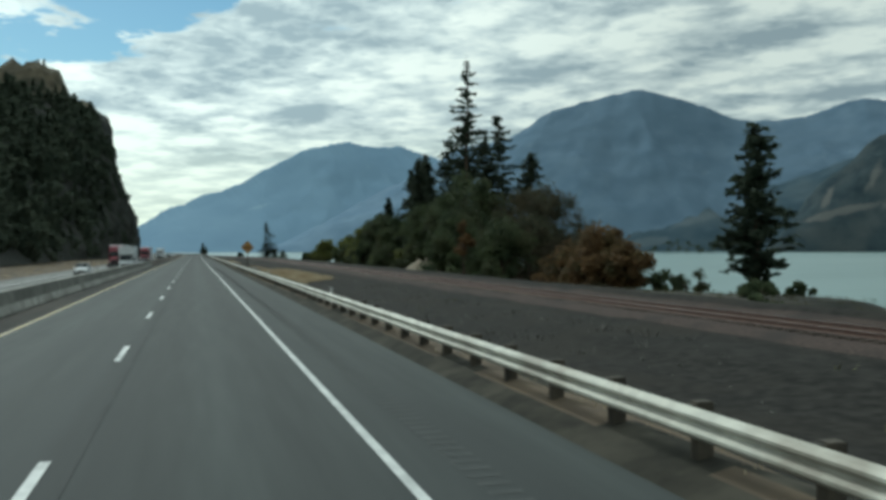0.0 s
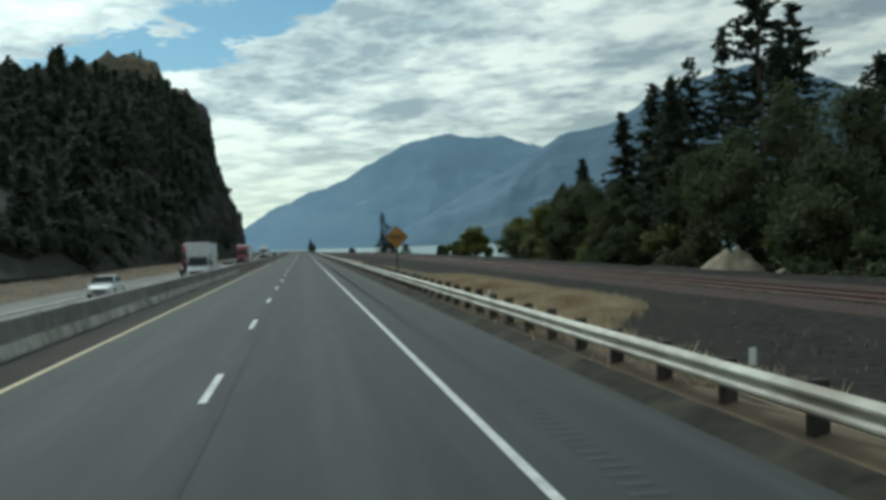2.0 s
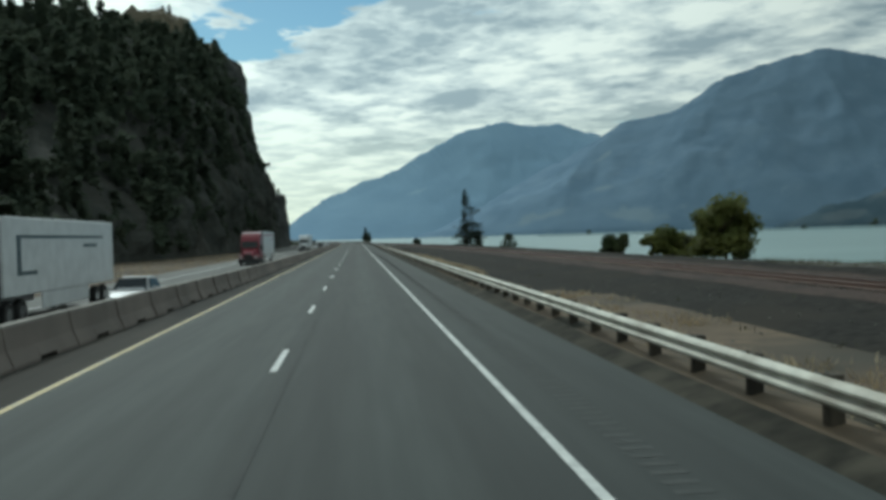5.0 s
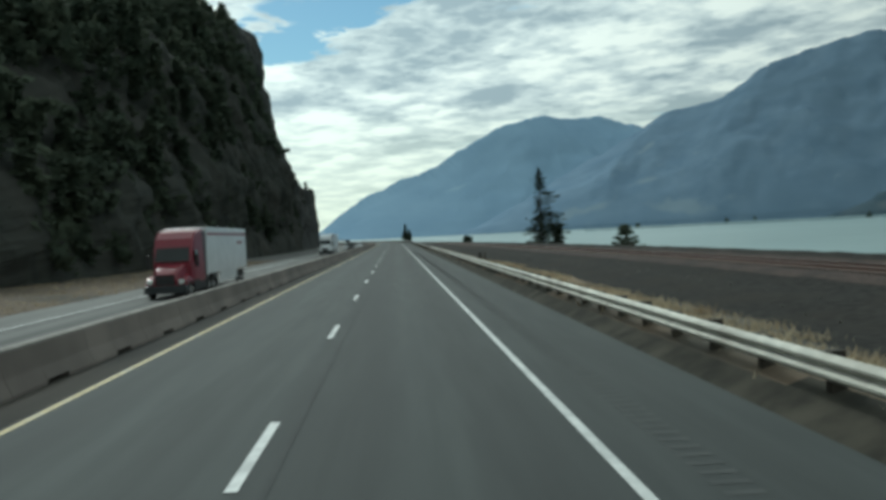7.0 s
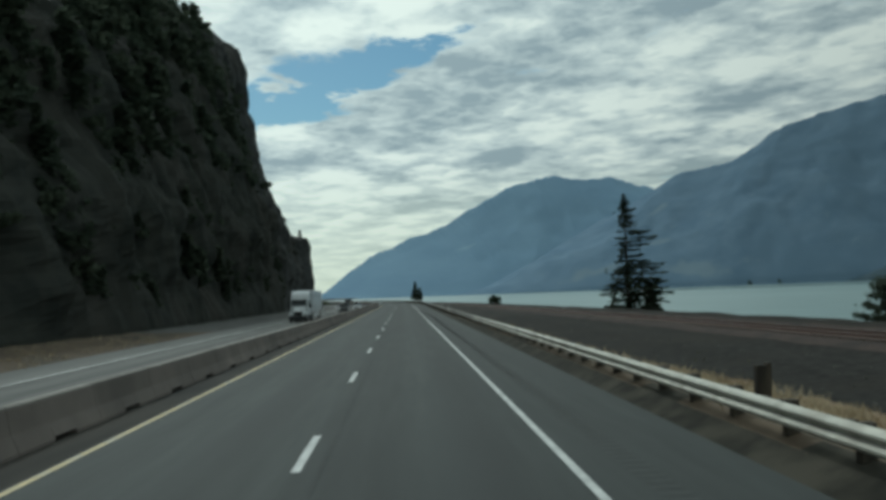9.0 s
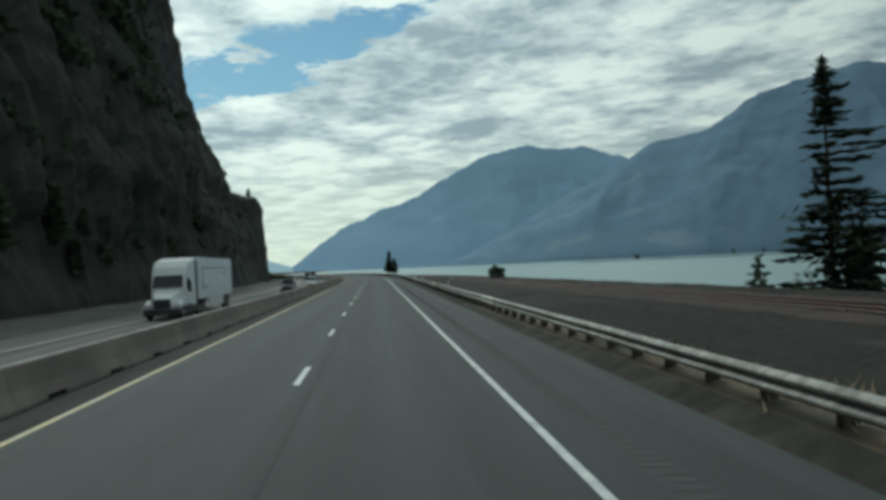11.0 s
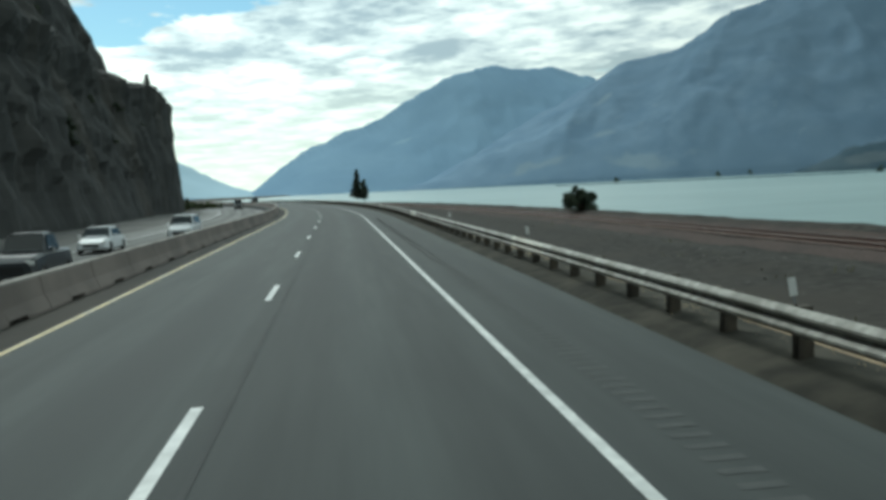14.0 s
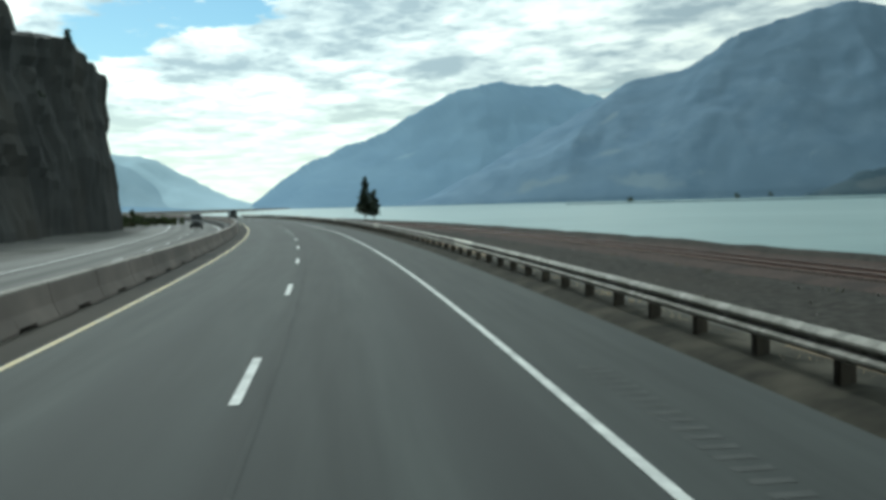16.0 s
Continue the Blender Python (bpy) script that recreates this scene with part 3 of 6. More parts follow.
def build_ground():
    us = [-3200, -1500, -700, -300, -140, -70, -50, -40, -36] + [p[0] for p in PROFILE] + [4.75, 4.9, 5.5, 5.75, 6.8, 8.5, 10.3, 11, 11.7, 13.2, 14, 16.5, 28, 30, 32, 34, 36, 38, 40, 43, 46, 50, 54, 58, 62, 67, 72, 78, 86, 120, 300, 900, 2000, 4700]
    us = sorted(set(us))
    ss = [-900, -400, -200, -120] + [-80 + 2.5 * i for i in range(260)] + [570 + 10 * i for i in range(35)] + [950, 1050, 1200, 1500, 2000, 3000, 4000, 4980]
    v, f = [], []
    for s in ss:
        for u in us:
            z = ground_z(u, s)
            if 5.5 < u < 60 or -40 < u < -19.5:
                z += 0.10 * fbm(u * 0.35, s * 0.35, 1.0) * (0.4 if 17.8 < u < 23 else 1.0)
            v.append(P(u, s, z))
    n = len(us)
    for i in range(len(ss) - 1):
        for j in range(n - 1):
            f.append((i * n + j, i * n + j + 1, (i + 1) * n + j + 1, (i + 1) * n + j))
    me = mesh("ground", v, f, M["ground"], True)
    for m in (M["ballast"], M["dirt"], M["red_ballast"], M["dull_dirt"], M["pale_gravel"], M["verge"], M["ballast_pale"]):
        me.materials.append(m)
    k = 0
    idx = []
    for i in range(len(ss) - 1):
        for j in range(n - 1):
            u, s = (us[j] + us[j + 1]) / 2, ss[i]
            edge = grass_edge(s) if s > 60 else 5.9
            if 17.4 < u < 22.9:
                idx.append(3)
            elif edge < u <= 17.4 or 22.9 <= u < 26.5:
                idx.append(7 if s + 45 * fbm(u * 0.3, s * 0.05, 13.0) > 375 else 1)
            elif -40 < u < -18.5 and s < 340:
                idx.append(4)
            elif -28 < u < -18.5:
                idx.append(5)
            elif 4.3 < u <= 4.95:
                idx.append(6)
            elif 4.95 < u <= 5.9:
                idx.append(4 if fbm(u * 0.6, s * 0.25, 3.0) > -0.25 and s < 350 else 6)
            elif 5.9 < u <= edge:
                idx.append((4 if 124 < s < 192 else 2) if fbm(u * 0.2, s * 0.08, 7) > (-0.4 if 80 < s < 190 else -0.1) else 0)
            else:
                idx.append(0)
    me.polygons.foreach_set("material_index", idx)
    setting("ground", me, "dark gravel verge, dry grass and bare earth", "ground")


build_ground()
setting("water", mesh("water", [(25, -900, WATER_Z), (4800, -900, WATER_Z), (4800, 4990, WATER_Z), (-1500, 4990, WATER_Z), (-400, 900, WATER_Z), (25, 560, WATER_Z)],
                      [(0, 1, 2, 3, 4, 5)], M["water"]), "wide pale green rippled river", "water")


# ---- distant ranges ----
def mountain(name, ridge, foot, mat, label, seed, rough=0.3, n_along=150, n_down=44, bare=(), jag=1.0):
    """A range: crest points (x, y, height), and the way (dx, dy) from crest to foot on the slope that faces the valley.
    bare: thinly wooded patches (bearing, height angle, half width, half height, tilt) seen from the bend."""
    pts = [Vector(p) for p in ridge]
    ds = [0.0]
    for a, b in zip(pts, pts[1:]):
        ds.append(ds[-1] + (b - a).length)
    crest = []
    for i in range(n_along):
        d = ds[-1] * i / (n_along - 1)
        k = max(0, min(len(pts) - 2, sum(1 for q in ds[1:] if q <= d)))
        t = (d - ds[k]) / (ds[k + 1] - ds[k])
        p0, p1, p2, p3 = pts[max(k - 1, 0)], pts[k], pts[k + 1], pts[min(k + 2, len(pts) - 1)]
        c = p1.lerp(p2, t)
        cr = 0.5 * ((2 * p1) + (p2 - p0) * t + (2 * p0 - 5 * p1 + 4 * p2 - p3) * t * t + (3 * p1 - p0 - 3 * p2 + p3) * t ** 3)
        crest.append((d, c.lerp(cr, 0.5)))
    w = max(1, n_along // 40)
    for _ in range(2):      # the plan of the crest has no sharp corners
        plan = [sum((crest[max(0, min(n_along - 1, i + k))][1] for k in range(-w, w + 1)), Vector()) / (2 * w + 1) for i in range(n_along)]
        crest = [(d, Vector((p.x, p.y, c.z))) for (d, c), p in zip(crest, plan)]
    v, f, open_ground = [], [], []
    for d, c in crest:
        tall = max(0.0, c.z)
        knob = (fbm(d * 0.011, seed, 2.0, 5) * 9.0 + fbm(d * 0.05, seed, 7.0, 3) * 3.0) * jag * min(1.0, tall / 120)
        for j in range(-6, n_down):
            q = j / (n_down - 1)
            if j < 0:
                w = -j / 6
                x, y, z = c.x - foot[0] * 0.5 * w, c.y - foot[1] * 0.5 * w, c.z * (1 - w) - 20 * w
            else:
                # the spurs wander sideways on their way down
                side = fbm(d * 0.0016 + 5, q * 1.3, seed + 3, 3) * 70 * q
                x, y = c.x + foot[0] * q - foot[1] * side / 1000, c.y + foot[1] * q + foot[0] * side / 1000
                z = c.z * ((1 - q) ** 0.92) - 14 * q
            hump = math.sin(math.pi * min(1, max(0, q))) ** 0.8
            spur = 1 - 2.2 * abs(fbm(x * 0.0021 + seed, y * 0.0013, seed, 4))
            gully = 1 - 2.4 * abs(fbm(x * 0.0075 + seed, y * 0.004, seed + 9, 4))
            z += (spur * 0.26 + gully * 0.05) * hump * tall * rough + knob * max(0.0, 1 - abs(q) * 4)
            z += fbm(x * 0.012, y * 0.012, seed, 5) * 3 * hump * jag
            z = z if q < 0.98 else -14
            v.append((x, y, z))
            az, el = math.degrees(math.atan2(x, y - 449)), math.degrees(math.atan2(z - 2.2, math.hypot(x, y - 449)))
            k = 0.0
            for a0, e0, ha, he, tilt in bare:
                k = max(k, math.exp(-((az - a0) / ha) ** 2 - ((el - e0 - tilt * (az - a0)) / he) ** 2))
            open_ground.append(k)
    m = n_down + 6
    for i in range(n_along - 1):
        for j in range(m - 1):
            f.append((i * m + j, (i + 1) * m + j, (i + 1) * m + j + 1, i * m + j + 1))
    me = mesh(name, v, f, mat, True)
    me.attributes.new("open_ground", "FLOAT", "POINT").data.foreach_set("value", open_ground)
    return setting(name, me, label, "mountain")


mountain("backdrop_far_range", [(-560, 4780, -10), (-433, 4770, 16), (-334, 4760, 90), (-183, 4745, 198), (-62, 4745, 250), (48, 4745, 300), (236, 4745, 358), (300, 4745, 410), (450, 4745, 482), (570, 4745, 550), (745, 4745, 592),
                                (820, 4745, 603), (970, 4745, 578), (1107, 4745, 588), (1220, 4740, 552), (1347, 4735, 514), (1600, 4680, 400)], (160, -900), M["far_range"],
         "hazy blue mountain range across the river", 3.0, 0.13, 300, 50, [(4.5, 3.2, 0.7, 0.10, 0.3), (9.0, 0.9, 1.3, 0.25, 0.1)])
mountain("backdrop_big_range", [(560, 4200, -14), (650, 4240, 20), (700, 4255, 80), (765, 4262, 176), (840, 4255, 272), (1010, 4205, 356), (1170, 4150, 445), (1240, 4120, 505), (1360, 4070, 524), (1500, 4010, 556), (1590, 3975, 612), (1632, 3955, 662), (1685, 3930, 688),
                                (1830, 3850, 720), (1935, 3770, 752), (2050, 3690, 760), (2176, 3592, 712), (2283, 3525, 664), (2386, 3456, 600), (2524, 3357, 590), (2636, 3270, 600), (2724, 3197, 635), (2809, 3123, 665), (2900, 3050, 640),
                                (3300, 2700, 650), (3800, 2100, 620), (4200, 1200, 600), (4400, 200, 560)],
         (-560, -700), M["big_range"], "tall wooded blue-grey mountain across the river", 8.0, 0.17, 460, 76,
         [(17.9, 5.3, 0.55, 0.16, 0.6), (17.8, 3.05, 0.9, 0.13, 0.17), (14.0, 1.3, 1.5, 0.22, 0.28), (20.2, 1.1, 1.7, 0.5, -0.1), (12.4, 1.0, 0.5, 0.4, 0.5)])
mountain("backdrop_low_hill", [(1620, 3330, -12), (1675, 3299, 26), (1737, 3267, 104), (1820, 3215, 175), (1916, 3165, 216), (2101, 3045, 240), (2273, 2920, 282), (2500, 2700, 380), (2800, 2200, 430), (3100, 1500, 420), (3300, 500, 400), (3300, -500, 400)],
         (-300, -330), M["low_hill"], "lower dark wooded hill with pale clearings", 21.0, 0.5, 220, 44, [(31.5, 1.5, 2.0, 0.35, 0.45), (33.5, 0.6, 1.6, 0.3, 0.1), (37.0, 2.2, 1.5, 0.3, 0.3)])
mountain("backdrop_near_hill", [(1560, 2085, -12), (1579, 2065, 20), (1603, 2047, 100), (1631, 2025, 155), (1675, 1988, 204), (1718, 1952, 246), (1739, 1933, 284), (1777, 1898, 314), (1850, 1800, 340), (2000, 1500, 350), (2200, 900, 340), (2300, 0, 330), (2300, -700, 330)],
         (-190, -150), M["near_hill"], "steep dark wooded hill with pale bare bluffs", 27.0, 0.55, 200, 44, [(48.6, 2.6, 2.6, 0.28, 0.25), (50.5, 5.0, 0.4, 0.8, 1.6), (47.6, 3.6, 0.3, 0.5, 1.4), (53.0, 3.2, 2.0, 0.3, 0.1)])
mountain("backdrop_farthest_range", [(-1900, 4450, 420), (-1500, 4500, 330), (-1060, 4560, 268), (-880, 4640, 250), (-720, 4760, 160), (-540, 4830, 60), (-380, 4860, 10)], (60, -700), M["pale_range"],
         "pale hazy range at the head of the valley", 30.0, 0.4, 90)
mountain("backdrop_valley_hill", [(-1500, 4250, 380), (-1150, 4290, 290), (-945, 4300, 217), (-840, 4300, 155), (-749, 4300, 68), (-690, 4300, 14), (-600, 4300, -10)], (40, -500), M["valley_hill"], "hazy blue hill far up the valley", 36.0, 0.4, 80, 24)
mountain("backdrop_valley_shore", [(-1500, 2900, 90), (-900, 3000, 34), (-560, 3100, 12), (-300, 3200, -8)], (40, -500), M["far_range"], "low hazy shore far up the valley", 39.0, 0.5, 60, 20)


# ---- the two carriageways ----
def strip(u0, u1, stations, z, z_low=None):
    if z_low is None:
        return sweep([(u0, z), (u1, z)], stations, closed=False)
    return sweep([(u0, z_low), (u1, z_low), (u1, z), (u0, z)], stations)


OPP_Z = -0.6
ROAD_S = [-120 + 4.0 * i for i in range(251)]
def road_mesh(name, u0, u1, z, mat, drop=0.25):
    """A carriageway slab whose map runs across it, so that wear can follow the lanes round the bend."""
    me = mesh(name, *strip(u0, u1, ROAD_S, z, z - drop), mat)
    uv = me.uv_layers.new(name="across")
    for lp in me.loops:
        x, y, _ = me.vertices[lp.vertex_index].co
        uv.data[lp.index].uv = ((x - bend(y) - u0) / (u1 - u0), y * 0.01)
    return me


road = setting("road", road_mesh("road", -6.95, 4.45, 0.0, M["asphalt"]), "two-lane asphalt carriageway with worn wheel paths", "road")
opposite = setting("road_opposite", road_mesh("road_opposite", -18.8, -7.75, OPP_Z, M["asphalt_old"]), "paler asphalt carriageway for oncoming traffic", "road")
setting("pavement", mesh("pavement", *strip(-7.75, -6.95, ROAD_S, -0.02, -0.9), M["wheel_band"]), "narrow asphalt strip under the median barrier", "pavement")

EDGE_R, LANE, EDGE_L = 2.10, -1.57, -5.16
piece("shoulder_grit", mesh("shoulder_grit", *strip(-6.9, EDGE_L - 0.13, ROAD_S, 0.005), M["grit"]), road, "dark grit between barrier and yellow line")
piece("tar_seam", mesh("tar_seam", *strip(LANE + 0.29, LANE + 0.36, ROAD_S, 0.007), M["seam"]), road, "dark tar seam beside the lane line")
piece("edge_line", mesh("edge_line", *strip(EDGE_R - 0.06, EDGE_R + 0.06, ROAD_S, 0.009), M["white_paint"]), road, "white edge line")
piece("edge_line", mesh("edge_line", *strip(EDGE_L - 0.06, EDGE_L + 0.06, ROAD_S, 0.009), M["yellow_paint"]), road, "faded yellow edge line")
for u in (-8.25, -15.5):
    piece("edge_line", mesh("edge_line", *strip(u - 0.08, u + 0.08, ROAD_S, OPP_Z + 0.009), M["white_paint"]), opposite, "white edge line")
PERIOD, DASH, PHASE = 12.192, 3.05, -1.74
for k in range(-3, 62):
    s1 = PHASE + PERIOD * k
    st = [s1 - DASH, s1 - DASH / 2, s1]
    piece("lane_dash", mesh("lane_dash", *strip(LANE - 0.065, LANE + 0.065, st, 0.011), M["white_paint"]), road)
    piece("lane_dash", mesh("lane_dash", *strip(-11.94, -11.81, [q + 4 for q in st], OPP_Z + 0.011), M["white_paint"]), opposite)


def rumble():
    v, f = [], []
    for k in range(1500):
        s = -20 + 0.32 * k
        a = len(v)
        v += [P(2.74, s, 0.004), P(3.10, s, 0.004), P(3.10, s + 0.13, 0.004), P(2.74, s + 0.13, 0.004)]
        f.append((a, a + 1, a + 2, a + 3))
    ob = piece("rumble_strip", mesh("rumble_strip", v, f, M["groove"]), road, "milled rumble grooves on the shoulder")
    ob["kind"] = "stuff"


rumble()


# ---- median barrier, one concrete unit after another ----
def barrier_mesh(half, scupper, name, mat):
    """One length of the median barrier between the given half-profile's lowest and highest point."""
    L = 3.785
    bm = bmesh.new()
    ys = [-L / 2, -0.53, -0.47, 0.47, 0.53, L / 2] if scupper else [-L / 2, 0, L / 2]
    rows = []
    for y in ys:
        lift = 0.12 if scupper and abs(y) < 0.5 else 0.0
        ring = list(half) + [(-x, z) for x, z in reversed(half)]
        rows.append([bm.verts.new((x, y, max(z, lift))) for x, z in ring])
    n = len(rows[0])
    for a, b in zip(rows, rows[1:]):
        for j in range(n):
            bm.faces.new((a[j], a[(j + 1) % n], b[(j + 1) % n], b[j]))
    bm.faces.new(rows[0]), bm.faces.new(list(reversed(rows[-1])))
    bmesh.ops.recalc_face_normals(bm, faces=bm.faces)
    return from_bm(name, bm, mat)


def build_barrier():
    # caps take paler concrete than the walls to paint a sunlit top
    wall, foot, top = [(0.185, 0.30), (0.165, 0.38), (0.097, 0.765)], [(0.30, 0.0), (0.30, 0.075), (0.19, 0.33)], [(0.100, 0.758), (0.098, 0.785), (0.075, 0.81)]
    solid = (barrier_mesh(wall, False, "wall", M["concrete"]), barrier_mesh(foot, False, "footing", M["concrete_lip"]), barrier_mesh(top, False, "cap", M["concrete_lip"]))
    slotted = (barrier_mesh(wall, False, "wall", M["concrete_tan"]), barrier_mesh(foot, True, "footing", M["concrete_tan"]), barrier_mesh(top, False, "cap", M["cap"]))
    for k in range(-4, 226):
        s = 0.9 + 3.81 * k
        late = s > 146
        jig = math.sin(k * 12.9898) * (0.004 if late else 0.012)
        u = -6.88 + 0.43 * smoothstep(150, 200, s)
        m = pose(*P(u + jig, s, -0.02), 0, 0, heading(s) + jig * 20) @ Matrix.Diagonal((1, 1, 1.11 - 0.11 * smoothstep(150, 200, s), 1))
        t = thing("concrete_barrier", "brown-stained precast concrete median barrier with drain slot" if late else "grey precast concrete median barrier unit with pale footing", "barrier", m, "median barrier")
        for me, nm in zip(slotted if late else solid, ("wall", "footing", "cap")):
            piece(nm, me, t, "cap in a paler tone for its sunlit top" if nm == "cap" else "")


build_barrier()


# ---- guardrail on the right-hand verge ----
REFLECTORS = ((33.85, 0), (64.6, 2), (79.3, 3), (368.9, 0), (400.4, -9), (414.5, -4), (430.9, -6))


def build_guardrail():
    U = 4.86
    g = thing("guardrail", "galvanised steel guardrail on dark wooden posts", "guardrail", pose(0, 0, 0))
    # corrugated beam, seen from the road as two bright ridges
    prof = [(-0.00, 0.445), (-0.055, 0.475), (-0.083, 0.505), (-0.083, 0.535), (-0.008, 0.585), (0.0, 0.60), (-0.008, 0.615), (-0.083, 0.665), (-0.083, 0.695), (-0.055, 0.725), (0.0, 0.755)]
    full = [(U + a, b) for a, b in prof] + [(U + a + 0.012, b) for a, b in reversed(prof)]
    for k in range(-6, 176):
        s = 3.81 * k
        v, f = sweep(full, [s - 0.06, s + 1.27, s + 2.54, s + 3.81 + 0.06])
        off = 0.004 * (k % 2)
        piece("rail_section", mesh("rail_section", [(x - off, y, z + off) for x, y, z in v], f, M["steel_old" if 305 < s < 640 and k % 9 else "steel"], False), g)
    bm = bmesh.new()
    box_bm(bm, -0.09, -0.075, -0.75, 0.10, 0.075, 0.79, 0.012)
    post = from_bm("post", bm, M["post_wood"])
    bm = bmesh.new()
    box_bm(bm, -0.085, -0.07, 0.44, 0.085, 0.07, 0.735, 0.01)
    block = from_bm("blockout", bm, M["post_wood"])
    rest_v, rest_f = [], []
    rnd = random.Random(4)
    for k in range(-4, 352):
        s = 1.905 * k + 0.35
        tall = -0.05 + 0.10 * smoothstep(68, 78, s) * (1 - smoothstep(112, 120, s)) - 0.03 * smoothstep(120, 140, s) * (1 - smoothstep(290, 310, s)) - 0.05 * smoothstep(300, 320, s) + rnd.uniform(-0.03, 0.03)
        broken = abs(s - 384.9) < 0.955
        m = pose(*P(U + 0.27, s + (0.25 if broken else 0), tall - (0.25 if broken else 0)), 36 if broken else rnd.uniform(-1.2, 1.2), rnd.uniform(-1, 1), heading(s))
        mb = pose(*P(U + 0.10, s, 0.0), 0, 0, heading(s))
        if k < 290:
            p = piece("post", post, g, "", m)
            b = piece("blockout", block, p, "")
            b.matrix_basis = m.inverted() @ mb
        else:
            for me, mm in ((post, m), (block, mb)):
                a = len(rest_v)
                rest_v += [mm @ q.co for q in me.vertices]
                rest_f += [tuple(a + i for i in q.vertices) for q in me.polygons]
    for s, tilt in REFLECTORS:
        r = piece("reflector_bracket", box_mesh("reflector_bracket", M["grey_paint"], -0.015, -0.006, 0.70, 0.015, 0.006, 0.86, bevel=0.002), g, "thin grey bracket", pose(*P(U + 0.30, s, -0.15 if s < 100 else 0.0), 0, tilt, heading(s)))
        piece("reflector", box_mesh("reflector", M["delineator"], -0.045, -0.014, 0.84, 0.045, -0.0065, 1.05, bevel=0.003), r, "small white reflector plate")
    ob = piece("distant_post_run", mesh("distant_post_run", rest_v, rest_f, M["post_wood"]), g)
    ob["kind"] = "stuff"


build_guardrail()


# ---- railway on its low bank ----
def build_railway():
    tr = thing("railway_track", "rusty railway track on dark ballast beside the road", "railway track", pose(0, 0, 0))
    st = [-120 + 6.0 * i for i in range(150)]
    for c in (20.35,):
        for u in (c - 0.75, c + 0.75):
            prof = [(u - 0.07, 0.30), (u + 0.07, 0.30), (u + 0.012, 0.33), (u + 0.012, 0.42), (u + 0.036, 0.43), (u + 0.036, 0.46), (u - 0.036, 0.46), (u - 0.036, 0.43), (u - 0.012, 0.42), (u - 0.012, 0.33)]
            v, f = sweep(prof, st)
            r = piece("rail", mesh("rail", [(x, y, z + rail_drop(y)) for x, y, z in v], f, M["rust"]), tr)
            v, f = strip(u - 0.034, u + 0.034, st, 0.464)
            piece("rail_head", mesh("rail_head", [(x, y, z + rail_drop(y)) for x, y, z in v], f, M["rail_top"]), r, "worn shiny rail head")
    bm = bmesh.new()
    box_bm(bm, -1.3, -0.115, 0.10, 1.3, 0.115, 0.30, 0.015)
    tie = from_bm("tie", bm, M["tie"])
    rv, rf = [], []
    for k in range(-60, 1180):
        s = 0.56 * k
        m = pose(*P(20.35, s, rail_drop(s)), 0, 0, heading(s) + math.sin(k * 3.7) * 0.6)
        if 40 <= s <= 205:
            piece("tie", tie, tr, "", m)
        else:
            a = len(rv)
            rv += [m @ q.co for q in tie.vertices]
            rf += [tuple(a + i for i in q.vertices) for q in tie.polygons]
    ob = piece("distant_track_bed", mesh("distant_track_bed", rv, rf, M["tie"]), tr)
    ob["kind"] = "stuff"


build_railway()


# ---- the cliff on the inland side ----
CLIFF = {
    28: [(-36, -0.8), (-45, -0.7), (-60, -0.7), (-90, -0.7), (-130, -0.7), (-200, -0.7), (-320, -0.7)],
    40: [(-34, 0), (-45, 4), (-60, 8), (-90, 16), (-130, 24), (-200, 30), (-320, 32)],
    150: [(-30, 0), (-36, 4), (-48, 9), (-75, 18), (-110, 28), (-170, 38), (-320, 40)],
    260: [(-31, -0.6), (-33, 6), (-40, 14), (-60, 24), (-90, 33), (-140, 38), (-320, 40)],
    350: [(-27, -0.6), (-30, 14), (-37, 34), (-50, 44), (-75, 50), (-120, 53), (-320, 54)],
    430: [(-27, -0.6), (-30, 20), (-37, 46), (-47, 62), (-68, 68), (-100, 70), (-320, 70)],
    500: [(-28, -0.6), (-33, 16), (-39, 36), (-45.0, 73), (-57, 83), (-76, 88), (-320, 40)],
    528: [(-30, -0.6), (-36.5, 22), (-45, 45), (-50.5, 71), (-60, 84), (-79, 92), (-320, 50)],
    540: [(-31, -0.6), (-36.5, 22.5), (-44, 33), (-50, 61), (-61, 79), (-82, 96), (-320, 60)],
    548: [(-32, -0.6), (-34.5, 23), (-43.5, 25), (-47.5, 37), (-54, 56), (-85, 103), (-320, 85)],
    572: [(-35, -0.6), (-37, 24), (-48.0, 24.6), (-56, 45), (-83, 110), (-108, 116), (-160, 90)],
    588: [(-36.5, -0.6), (-38, 23), (-49, 24.5), (-57, 43), (-84, 115), (-111, 120), (-160, 90)],
    594: [(-55, -0.6), (-56, 16), (-60, 26), (-66, 46), (-85, 117), (-112, 121), (-160, 90)],
    612: [(-85, 0), (-90, 20), (-93, 50), (-96, 85), (-101, 111), (-118, 117), (-165, 90)],
    640: [(-160, 0), (-165, 10), (-170, 30), (-175, 60), (-180, 76), (-185, 80), (-220, 70)],
}


